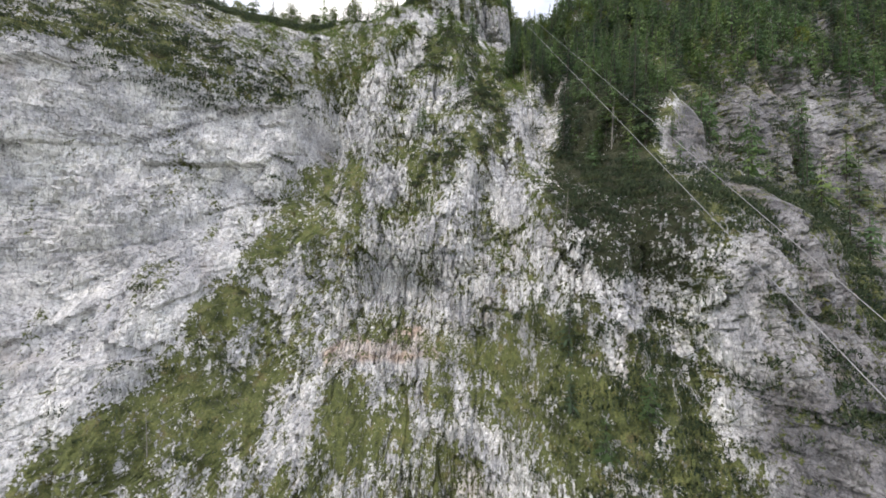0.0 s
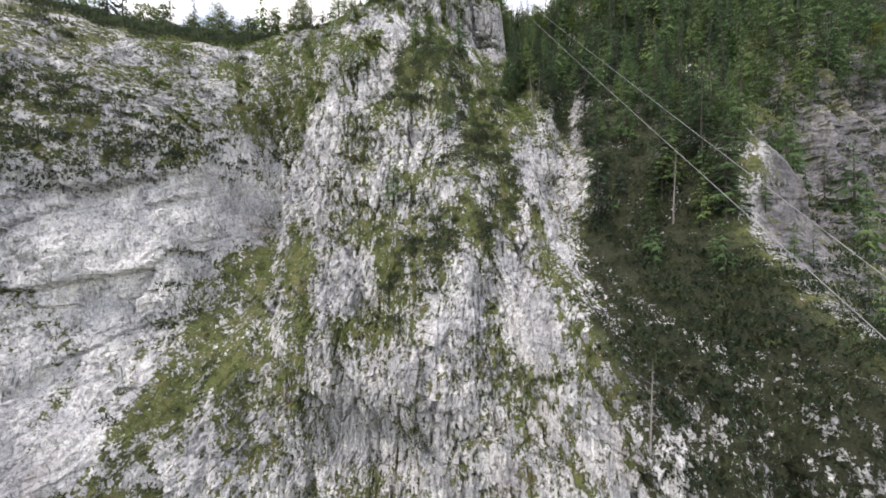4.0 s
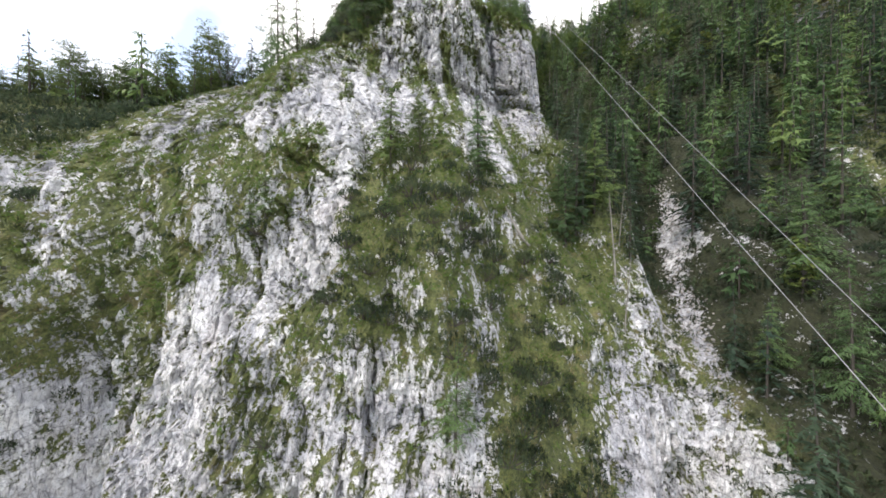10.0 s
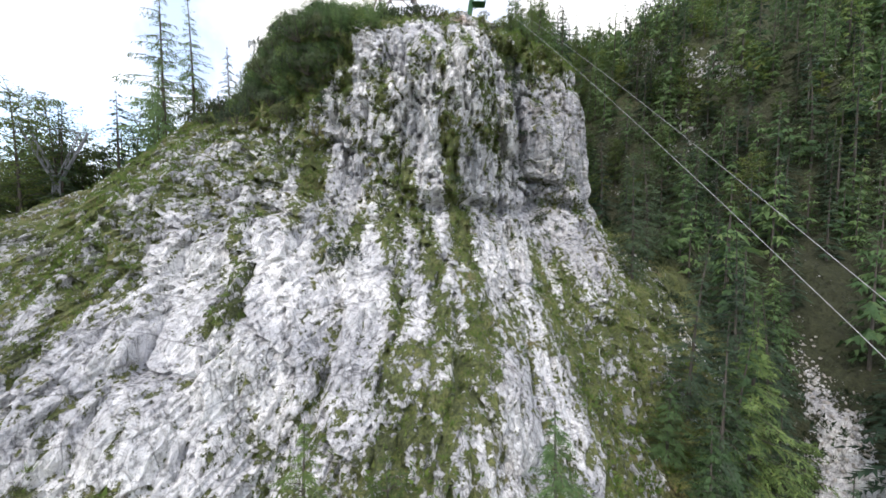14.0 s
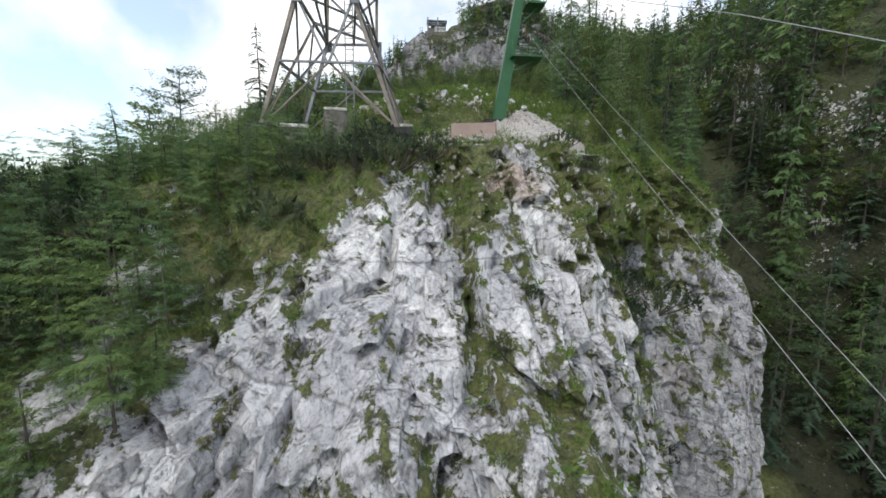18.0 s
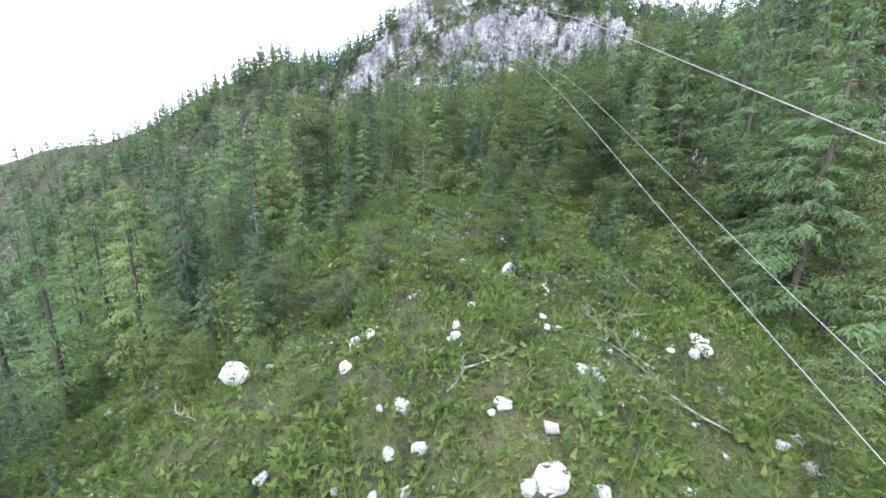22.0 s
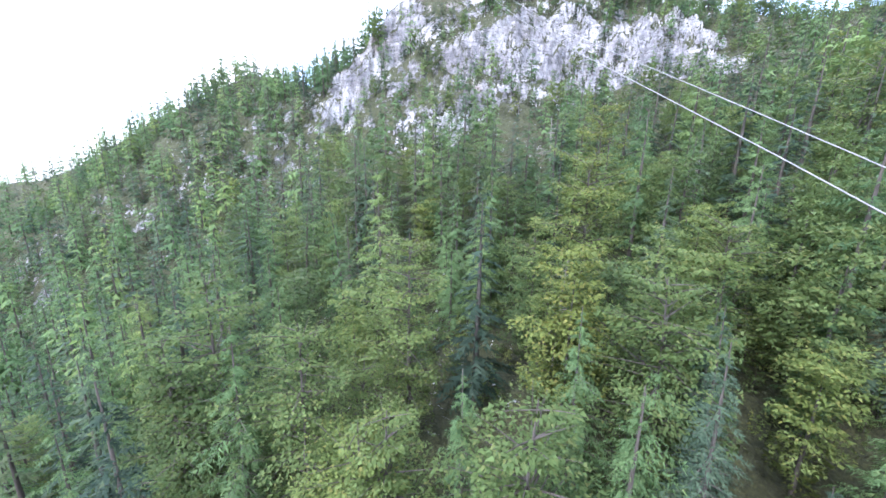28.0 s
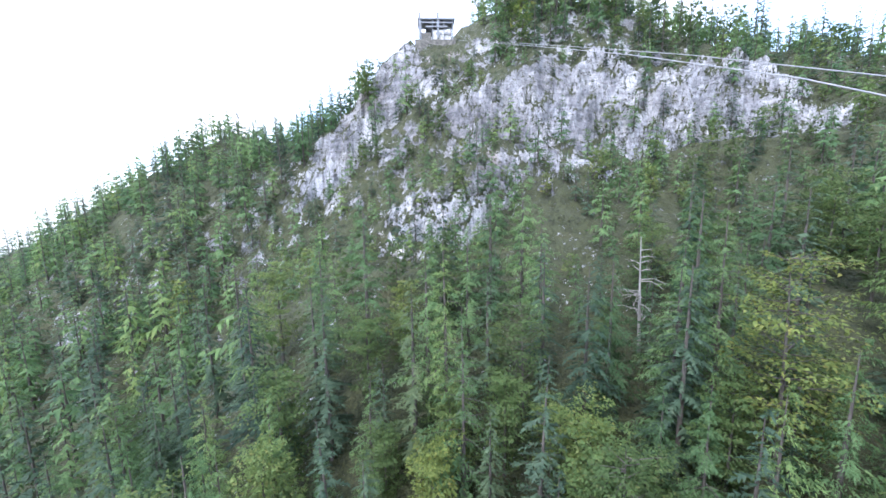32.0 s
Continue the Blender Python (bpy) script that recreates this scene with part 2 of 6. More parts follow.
def ground_material():
    m, n, l, b = material("limestone_and_turf")
    vec = mapped(n, l, 1.0)
    rock, fine, tall, face = limestone_colour(n, l, vec)
    mid = noise_of(n, l, vec, 0.35, 8, 0.7)
    grass = ramp_of(n, l, mid, ((0.30, (0.056, 0.067, 0.032)), (0.43, (0.114, 0.138, 0.050)), (0.55, (0.176, 0.200, 0.074)), (0.66, (0.210, 0.188, 0.092)), (0.75, (0.13, 0.098, 0.058))))
    speck = noise_of(n, l, vec, 4.0, 8, 0.8)
    grass = mix_of(n, l, 0.9, grass, ramp_of(n, l, speck, ((0.36, (0.22, 0.24, 0.22)), (0.5, (0.9, 0.9, 0.9)), (0.64, (1.25, 1.2, 0.95)))), "MULTIPLY")
    blade = noise_of(n, l, mapped(n, l, 1.0, (1.0, 1.0, 0.6)), 13.0, 4, 0.75)
    grass = mix_of(n, l, 0.9, grass, ramp_of(n, l, blade, ((0.34, (0.42, 0.44, 0.42)), (0.5, (1, 1, 1)), (0.66, (1.45, 1.4, 1.15)))), "MULTIPLY")
    a = n.new("ShaderNodeAttribute")
    a.attribute_name = "turf"
    ground_tone = n.new("ShaderNodeAttribute")
    ground_tone.attribute_name = "litter"
    grass = mix_of(n, l, ground_tone.outputs["Fac"], grass, ramp_of(n, l, speck, ((0.35, (0.016, 0.020, 0.010)), (0.55, (0.038, 0.043, 0.019)), (0.68, (0.060, 0.074, 0.028)))))
    gentle = math_of(n, l, "ADD", math_of(n, l, "MULTIPLY", a.outputs["Fac"], 0.8), 0.1)
    edge = math_of(n, l, "ADD", gentle, math_of(n, l, "MULTIPLY", math_of(n, l, "SUBTRACT", noise_of(n, l, mapped(n, l, 1.0, (1.2, 1.2, 0.7)), 0.8, 14, 0.80), 0.5), 3.7))
    edge = math_of(n, l, "ADD", edge, math_of(n, l, "MULTIPLY", math_of(n, l, "SUBTRACT", noise_of(n, l, vec, 2.4, 5, 0.7), 0.52), 2.2))
    mask = n.new("ShaderNodeMapRange")
    mask.inputs["From Min"].default_value, mask.inputs["From Max"].default_value = 0.44, 0.56
    l.new(edge, mask.inputs["Value"])
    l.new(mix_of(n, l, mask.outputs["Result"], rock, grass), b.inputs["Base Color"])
    b.inputs["Roughness"].default_value = 0.9
    h = math_of(n, l, "ADD", math_of(n, l, "MULTIPLY", fine, 0.5), math_of(n, l, "ADD", math_of(n, l, "MULTIPLY", tall, 0.7), math_of(n, l, "MULTIPLY", speck, math_of(n, l, "MULTIPLY", mask.outputs["Result"], 0.7))))
    bump_of(n, l, b, h, 0.9, 0.3, face)
    return m


def rock_material():
    m, n, l, b = material("limestone")
    rock, fine, tall, face = limestone_colour(n, l, mapped(n, l, 1.0))
    l.new(mix_of(n, l, 0.4, rock, (0.64, 0.635, 0.62)), b.inputs["Base Color"])
    bump_of(n, l, b, fine, 0.7, 0.15, face)
    return m


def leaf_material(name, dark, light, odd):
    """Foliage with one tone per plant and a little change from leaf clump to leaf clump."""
    m, n, l, b = material(name)
    o = n.new("ShaderNodeObjectInfo")
    g = n.new("ShaderNodeNewGeometry")
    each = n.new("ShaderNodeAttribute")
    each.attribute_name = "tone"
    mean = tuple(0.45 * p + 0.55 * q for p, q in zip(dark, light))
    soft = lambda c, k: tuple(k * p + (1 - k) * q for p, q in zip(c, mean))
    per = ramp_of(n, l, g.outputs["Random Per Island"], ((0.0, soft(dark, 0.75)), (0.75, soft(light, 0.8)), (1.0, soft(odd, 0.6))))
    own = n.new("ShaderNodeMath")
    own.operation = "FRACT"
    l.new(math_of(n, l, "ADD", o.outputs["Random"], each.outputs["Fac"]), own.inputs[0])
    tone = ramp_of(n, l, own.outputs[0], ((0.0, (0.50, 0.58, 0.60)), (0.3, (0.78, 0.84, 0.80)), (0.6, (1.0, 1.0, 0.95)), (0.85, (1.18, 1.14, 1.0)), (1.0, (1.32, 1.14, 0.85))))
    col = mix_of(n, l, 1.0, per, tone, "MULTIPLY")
    vein = noise_of(n, l, mapped(n, l, 2.5), 1.0, 3)
    col = mix_of(n, l, 0.6, col, ramp_of(n, l, vein, ((0.3, (0.6, 0.62, 0.6)), (0.65, (1.15, 1.12, 1.1)))), "MULTIPLY")
    l.new(col, b.inputs["Base Color"])
    b.inputs["Roughness"].default_value = 0.6
    b.inputs["Specular IOR Level"].default_value = 0.25
    t = n.new("ShaderNodeBsdfTranslucent")
    l.new(col, t.inputs["Color"])
    s = n.new("ShaderNodeMixShader")
    s.inputs[0].default_value = 0.42
    l.new(b.outputs[0], s.inputs[1])
    l.new(t.outputs[0], s.inputs[2])
    l.new(s.outputs[0], n["Material Output"].inputs["Surface"])
    return m


def plain_material(name, a, c, scale=3.0, rough=0.7, metal=0.0, bump=0.2, dist=0.02, stretch=(1, 1, 1)):
    m, n, l, b = material(name)
    f = noise_of(n, l, mapped(n, l, 1.0, stretch), scale, 8, 0.65, 0.3)
    l.new(ramp_of(n, l, f, ((0.3, a), (0.7, c))), b.inputs["Base Color"])
    b.inputs["Roughness"].default_value, b.inputs["Metallic"].default_value = rough, metal
    bump_of(n, l, b, f, bump, dist)
    return m


GROUND = ground_material()
ROCK = rock_material()
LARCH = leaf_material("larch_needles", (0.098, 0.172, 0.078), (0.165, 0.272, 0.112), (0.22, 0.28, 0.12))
SPRUCE = leaf_material("spruce_needles", (0.060, 0.102, 0.068), (0.100, 0.158, 0.100), (0.13, 0.17, 0.10))
PINE = leaf_material("pine_needles", (0.040, 0.066, 0.038), (0.076, 0.110, 0.060), (0.12, 0.13, 0.07))
BEECH = leaf_material("beech_leaves", (0.092, 0.145, 0.052), (0.158, 0.228, 0.076), (0.24, 0.235, 0.085))
GRASS = leaf_material("grass_blades", (0.100, 0.165, 0.040), (0.190, 0.280, 0.074), (0.30, 0.25, 0.12))
HERB = leaf_material("herb_leaves", (0.066, 0.122, 0.036), (0.135, 0.215, 0.060), (0.20, 0.19, 0.07))
GRAVEL = plain_material("pale_gravel", (0.25, 0.235, 0.22), (0.55, 0.52, 0.49), 9.0, 0.95, 0, 1.0, 0.08)
BARK = plain_material("bark", (0.045, 0.038, 0.032), (0.12, 0.105, 0.09), 6, 0.9, 0, 0.8, 0.05, (1, 1, 0.25))
DEADWOOD = plain_material("dead_wood", (0.16, 0.15, 0.14), (0.34, 0.32, 0.29), 5, 0.9, 0, 0.6, 0.03, (1, 1, 0.3))
STEEL = plain_material("galvanised_steel", (0.13, 0.14, 0.155), (0.28, 0.29, 0.31), 2.5, 0.5, 0.35, 0.1, 0.01)
STEEL_BROWN = plain_material("weathered_steel", (0.13, 0.11, 0.098), (0.28, 0.245, 0.215), 2.5, 0.65, 0.15, 0.15, 0.01)
GREEN_PAINT = plain_material("green_paint", (0.009, 0.076, 0.024), (0.015, 0.104, 0.034), 1.5, 0.45, 0.0, 0.05, 0.01)
RED_PAINT = plain_material("red_paint", (0.12, 0.016, 0.018), (0.20, 0.024, 0.026), 3, 0.45, 0, 0.05, 0.01)
CONCRETE = plain_material("stained_concrete", (0.035, 0.033, 0.030), (0.24, 0.225, 0.20), 1.8, 0.9, 0, 0.6, 0.04)
CONCRETE_PINK = plain_material("new_concrete", (0.27, 0.20, 0.175), (0.40, 0.31, 0.27), 1.2, 0.9, 0, 0.2, 0.02)
CONCRETE_DARK = plain_material("dark_concrete", (0.018, 0.018, 0.019), (0.045, 0.043, 0.042), 2.0, 0.85, 0, 0.3, 0.02)
ROPE = plain_material("steel_rope", (0.22, 0.22, 0.23), (0.38, 0.38, 0.39), 8, 0.5, 0.4, 0.1, 0.005)

# ---- the mountain: one sheet, a steep front y(x, z) that runs on into a back z(x, y) ----
def lattice(ix, iy, iz, seed):
    h = (ix.astype(np.int64) * 374761393 + iy.astype(np.int64) * 668265263 + iz.astype(np.int64) * 2147483647 + seed * 974634533) & 0xFFFFFFFF
    h = ((h ^ (h >> 13)) * 1274126177) & 0xFFFFFFFF
    h = ((h ^ (h >> 16)) * 2246822519) & 0xFFFFFFFF
    return ((h ^ (h >> 15)) & 0xFFFFFF) / float(0xFFFFFF)


def value_noise(x, y, z, seed=0):
    fx, fy, fz = np.floor(x), np.floor(y), np.floor(z)
    u, v, w = x - fx, y - fy, z - fz
    u, v, w = u * u * (3 - 2 * u), v * v * (3 - 2 * v), w * w * (3 - 2 * w)
    total = 0.0
    for i in (0, 1):
        for j in (0, 1):
            for k in (0, 1):
                total = total + (u if i else 1 - u) * (v if j else 1 - v) * (w if k else 1 - w) * lattice(fx + i, fy + j, fz + k, seed)
    return total * 2 - 1


def fbm(x, y, z, octaves=4, seed=0, gain=0.5):
    total, amp = 0.0, 1.0
    for o in range(octaves):
        total = total + amp * value_noise(x * 2**o + 17.3 * o, y * 2**o + 5.1 * o, z * 2**o, seed + o)
        amp *= gain
    return total


def cells(x, y, seed=0):
    """Jittered cells: a random number per cell, how far a point is inside its border, and the lean of its face."""
    fx, fy = np.floor(x), np.floor(y)
    near, second, rnd, tilt = np.full(x.shape, 9.0), np.full(x.shape, 9.0), np.zeros(x.shape), np.zeros(x.shape)
    for i in (-1, 0, 1):
        for j in (-1, 0, 1):
            cx, cy = fx + i, fy + j
            ox, oy = x - cx - 0.15 - 0.7 * lattice(cx, cy, cx * 0, seed), y - cy - 0.15 - 0.7 * lattice(cx, cy, cx * 0, seed + 7)
            d = np.hypot(ox, oy)
            lean = (lattice(cx, cy, cx * 0, seed + 19) - 0.5) * ox + (lattice(cx, cy, cx * 0, seed + 23) - 0.5) * oy
            r = lattice(cx, cy, cx * 0, seed + 13)
            second = np.where(d < near, near, np.minimum(second, d))
            rnd = np.where(d < near, r, rnd)
            tilt = np.where(d < near, lean, tilt)
            near = np.minimum(near, d)
    return rnd, second - near, tilt


def smooth(v, a, b):
    t = np.clip((v - a) / (b - a), 0, 1)
    return t * t * (3 - 2 * t)


def bump_at(x, y, x0, y0, rx, ry):
    return np.exp(-(((x - x0) / rx) ** 2) - ((y - y0) / ry) ** 2)


def catmull(knots, rows, q):
    """Smooth curve through rows (one per knot), read at q along axis 0."""
    knots, rows = np.asarray(knots, float), np.asarray(rows, float)
    i = np.clip(np.searchsorted(knots, q) - 1, 0, len(knots) - 2)
    t = ((q - knots[i]) / (knots[i + 1] - knots[i])).clip(0, 1)
    m = np.gradient(rows, knots, axis=0)
    h = (knots[i + 1] - knots[i])
    ex = (slice(None),) + (None,) * (rows.ndim - 1)
    t, h = t[ex], h[ex]
    return (2 * t**3 - 3 * t**2 + 1) * rows[i] + (t**3 - 2 * t**2 + t) * h * m[i] + (-2 * t**3 + 3 * t**2) * rows[i + 1] + (t**3 - t**2) * h * m[i + 1]


LEVELS = (-110, -70, -45, -25, -10, 5, 20, 35, 48, 60, 70)
FRONT = {
    -400: (-180, -170, -160, -150, -140, -130, -110, -80, -50, -20, 0),
    -130: (-60, -50, -45, -40, -35, -30, -15, 5, 40, 80, 100),
    -90: (-15, -8, -2, 4, 8, 12, 25, 50, 80, 102, 118),
    -65: (-10, 6, 19, 27.5, 29.5, 32, 45, 66, 92, 114, 128),
    -50: (0, 14, 28, 40, 42.5, 45, 56, 72, 96, 115, 130),
    -42: (3, 18, 33, 44, 47.5, 50.5, 59, 72, 95, 113, 127),
    -36: (5, 22, 37, 49, 57, 61, 62, 72, 93, 110, 124),
    -22: (8, 27, 39, 46, 53, 57, 63, 72, 84, 98, 112),
    -16: (9, 27.5, 39, 44.5, 50.5, 55.5, 61.5, 69.5, 80.5, 87.5, 99),
    -10: (10, 28, 39, 43, 48, 54, 60, 69, 81, 85, 99),
    0: (10, 28, 37, 40, 45, 51, 58, 70, 84.5, 88.5, 98),
    10: (8, 24, 35, 40, 46, 54, 66, 80, 94.5, 96.5, 101),
    18: (2, 12, 19, 26, 46, 58, 71, 85, 100, 103, 108),
    30: (-8, 8, 18, 25, 48, 60, 79, 92, 106, 116, 124),
    36: (-12, 4, 14, 22, 43, 54, 72, 91, 104, 114, 122),
    45: (-15, 0, 10, 20, 40, 50, 68, 88, 102, 112, 120),
    65: (-10, 5, 20, 32, 48, 60, 75, 88, 98, 106, 115),
    85: (0, 15, 30, 45, 55, 62, 72, 82, 92, 102, 112),
    130: (10, 25, 40, 50, 58, 64, 72, 80, 90, 98, 106),
    400: (60, 65, 70, 75, 80, 85, 90, 95, 100, 105, 110),
}
CREST = {-400: 30, -130: 44, -90: 46, -65: 44, -50: 42.3, -44: 42.6, -36: 45.2, -29: 51, -22: 58.5, -16: 63.4, -12: 65.2, -6: 66.8, 0: 67.5, 5: 67.8, 10: 67.6, 18: 65, 30: 66, 45: 70, 400: 70}
FAR_Y = (115, 130, 150, 175, 200, 222, 240, 262, 285, 310, 360, 430)
BACK = {
    -400: (-60, -60, -60, -60, -60, -55, -50, -40, -30, -20, -20, -30),
    -180: (-10, -10, -10, -5, 0, 5, 15, 30, 50, 75, 60, 30),
    -110: (24, 20, 16, 20, 28, 40, 52, 68, 82, 100, 85, 60),
    -60: (35, 33, 36, 45, 60, 70, 80, 95, 110, 121, 110, 90),
    -30: (51, 53, 60, 68, 76, 84, 92, 112, 124, 126, 118, 100),
    -15: (68, 70, 72, 76, 84, 92, 100, 118, 132, 132, 125, 110),
    0: (74.5, 77, 78.5, 80, 87, 98, 107, 130, 144, 142, 135, 120),
    15: (73.5, 77, 80, 84, 92, 104, 114, 140, 154, 156, 148, 130),
    35: (71, 77, 83, 90, 98, 105, 116, 146, 159, 162, 154, 135),
    60: (77, 85, 94, 101, 107, 112, 121, 145, 157, 160, 152, 135),
    100: (92, 102, 111, 116, 119, 122, 126, 135, 141, 142, 139, 128),
    180: (95, 105, 113, 120, 125, 128, 130, 132, 133, 134, 130, 120),
    400: (90, 100, 105, 110, 112, 114, 116, 118, 119, 120, 120, 110),
}


# right-hand border of the great wall, by height
EDGE_Z = (-90, -64, -57, -37, -30, -20, -12, -4, 4)
EDGE_X = (-66, -55.5, -49, -42, -41.5, -41, -38, -34, -33)


# grassy ledges, scrub and bare rock of the front: x, z, half width, half height
LEDGES_LOW = ((-50, -61, 6, 4), (-47, -56, 5, 5), (-43, -44, 4, 6), (-40, -34, 3, 6), (-40, -63, 9, 7), (-38, -22, 4, 7), (-35, -17, 7, 4), (-33, -26, 6, 4), (-26, -14, 4.5, 4.5), (-25, -26, 3, 8), (-16, -65, 7, 6), (1.5, -55, 6, 5), (17, -57, 16, 8))
LEDGES_MID = ((-8.5, -9, 6, 3), (-9, -14, 3.3, 4), (-3.8, -0.6, 3.5, 2.1), (-3.2, -20, 2.4, 3), (-31, 21.5, 6.5, 7.5), (-38, 13.2, 5, 3.4), (-40, 24, 4.4, 3), (-10.5, 13.4, 3.3, 2.8), (-13, 1.3, 1.4, 3), (-23, 28, 5.5, 6), (4.5, 27, 3.3, 1.7), (8.2, 23, 2.5, 3.5), (18.5, 21.3, 5, 8.5), (-0.5, 31.5, 2, 1.2), (-22, 20, 3, 4), (13, 12, 2.5, 6))
SCRUB_LEFT = ((-51.5, 5, 11, 5), (-70, 8, 15, 5), (-59.5, -1.5, 8, 2.5), (-47, 5, 7, 4.5), (-60, 38, 16, 6), (-85, 20, 12, 12))
SCRUB_MID = ((-4.8, -18.6, 5, 4.5), (3, -8, 5.5, 5.5), (5.5, 6.6, 4.6, 9), (0.2, 22.4, 3.5, 4), (-7.2, 15.2, 2.5, 2.5), (-6.5, 22, 3, 3.6), (-0.5, 15.2, 5.5, 3), (-5.5, -15.8, 2, 2), (1, 28, 3.8, 2.5), (-7.8, 27.3, 1.5, 2.2), (1, -0.2, 2.4, 1.6), (8.5, 13, 3, 6), (10.5, -2, 2.5, 6))
SCRUB_RIGHT = ((33, -12, 9, 13), (38, -22, 10, 8), (17, -44, 4, 3.5), (26, -33, 4, 3), (24, -58, 9, 7), (60, -30, 4, 12), (74, -34, 4, 18), (66, 20, 6, 8))
BARE_LOW = ((-6, -39, 9, 11), (-13.5, -55, 12, 2.7), (4.2, -57.5, 6, 1.3), (-35.5, -40, 4, 5), (-37, -3.8, 8, 4.5), (4.2, -18, 5, 5), (-67, -2, 8, 3), (-27.5, -64, 5, 5.7), (11, -20.5, 3, 5.3), (2, -15, 3, 3), (-17, -18, 4.2, 4.2), (1.5, -22.7, 4.5, 2.3), (17.8, -19, 3.6, 2.1), (18.5, -10.5, 3.6, 6.4), (24, -40, 7, 3.5))
BARE_MID = ((-25, 5.5, 5.5, 8), (-2, 7, 4.7, 3), (-11, -0.6, 3, 4.3), (17.5, 1, 4, 7.5), (-39.5, -5, 9, 5), (-7, 2.3, 2.8, 2.8), (22, -1.5, 5, 6.5), (32, 8, 3, 2.2), (-37, 4, 3.6, 4), (-52.5, 22, 4.7, 2.4), (-41, 28, 3.8, 2), (-49.5, 13.6, 4.4, 2.4), (-43, 17.5, 3.5, 3), (6.5, 23.5, 1.3, 2), (11, 15.5, 1.6, 3.5), (13.5, 7.5, 1.5, 4))
BARE_HIGH = ((-18.5, 35, 3.8, 2.8), (-19, 15.6, 4.5, 2.8), (-15.2, 21.2, 3.4, 3.1), (-16.2, 37, 3.3, 2.5), (-10.2, 32.4, 3, 3), (-11.5, 26.8, 2, 2.1), (10.8, 18.1, 1.6, 2.5), (3, 34, 4.5, 2.7), (-12.8, 43.6, 3.2, 3.2), (-6, 38, 5, 4))


def patches(x, z, wobble, *groups):
    """One inside any of the ragged ovals, falling to nothing outside."""
    total = np.zeros(x.shape)
    for x0, z0, rx, rz in itertools.chain(*groups):
        r = np.hypot((x - x0 - 0.12 * (z - z0)) / rx, (z - z0) / rz)
        total = np.maximum(total, smooth(1.2 + 0.5 * wobble - r, -0.3, 0.35))
    return total


def spaced(*spans):
    return np.concatenate([np.arange(a, b, s) for a, b, s in spans])


def build_sheet():
    xs = np.unique(spaced((-400, -130, 15), (-130, -66, 1.2), (-66, -24, 0.5), (-24, 24, 0.25), (24, 66, 0.5), (66, 165, 1.1), (165, 401, 15)).round(3))
    crest = catmull(list(CREST), [[v] for v in CREST.values()], xs)[:, 0]
    # front: rows by height
    k = np.concatenate([np.linspace(0, 0.25, 55, endpoint=False), np.linspace(0.25, 0.78, 215, endpoint=False), np.linspace(0.78, 1, 170)])
    z = -110 + (crest[:, None] + 110) * k[None, :]
    x = np.broadcast_to(xs[:, None], z.shape).copy()
    prof = catmull(list(FRONT), list(FRONT.values()), xs)
    y = np.empty_like(z)
    for c in range(len(xs)):
        y[c] = catmull(LEVELS, prof[c][:, None], z[c])[:, 0]
    # large ribs, gullies and shelves of the front
    mid = np.where(x > 0, smooth(-x, -170, -140), smooth(x, -75, -45))
    steep = np.gradient(y, axis=1) / np.gradient(z, axis=1)
    soft = smooth(steep, 0.5, 1.6)
    ribs = fbm(x / 9 + z / 60, z / 45, x * 0 + 3.1, 4, 11)
    y += mid * ribs * 3.2 * (1 - 0.5 * soft)
    y += 2.2 * fbm(x / 16, z / 14, x * 0, 3, 21)
    # the big smooth wall at the left stays flatter, with an oblique shelf
    wall = smooth(np.interp(z, EDGE_Z, EDGE_X) - x, -2, 4) * smooth(-z, -3, 4) * smooth(x, -125, -100)
    tilt_x, tilt_z = x * 0.86 + z * 0.5, z * 0.86 - x * 0.5
    for size, tall, amp, lean, seed in ((15, 0.7, 1.5, 1.6, 131), (6, 0.8, 0.6, 1.2, 137), (2.2, 0.9, 0.2, 0.6, 139)):
        r, inside, face = cells((tilt_x + 1.2 * fbm(x / 5, z / 5, x * 0, 3, seed)) / size, tilt_z / (size * tall), seed)
        y += wall * (amp * (r - 0.5) * 2 + lean * size * 0.2 * face + 0.25 * amp * (1 - smooth(inside, 0.0, 0.06)))
    # shallow cave hollow of the central face and its roof
    y += 5.0 * bump_at(x, z, -8, -43, 10, 6) - 2.5 * bump_at(x, z, -8, -33, 9, 5)
    # cleft at the corner of wall and face
    y += 4 * np.exp(-((x + 35 + 0.12 * (z - 5)) / 2.2) ** 2) * smooth(z, -16, -4) * smooth(-z, -16, -8)
    # gully with scree at the right of the buttress
    y += 5 * np.exp(-((x - 21 - 0.4 * (z + 3).clip(0)) / 4.0) ** 2) * smooth(z, -60, -20)
    # the rock head: overhanging brow on its right, a horizontal break below it
    brow = bump_at(x, z, 13, 53.5, 9, 5.5)
    y -= 2.6 * brow
    line = 45.8 + 0.10 * np.abs(x - 3) + 0.5 * np.sin(x * 0.7)
    y += 1.6 * np.exp(-((z - line) / 0.55) ** 2) * smooth(x, -6, -1) * smooth(-x, -22, -16)
    y -= 0.9 * np.exp(-((z - line - 1.6) / 1.2) ** 2) * smooth(x, -6, -1) * smooth(-x, -22, -16)
    # side of the head falls back steeply to the right
    y += 16 * smooth(x, 17.5, 24) * smooth(z, 40, 50) * smooth(-x, -60, -30)
    # the smooth blue-grey flank of the head
    slick = bump_at(x, z, 15, 55, 5, 9)
    # blocks and cracks
    joints = np.zeros_like(z)
    mown = patches(x, z, fbm(x / 3.5, z / 5, y / 9, 3, 105), LEDGES_LOW, LEDGES_MID, SCRUB_LEFT, SCRUB_MID, SCRUB_RIGHT)
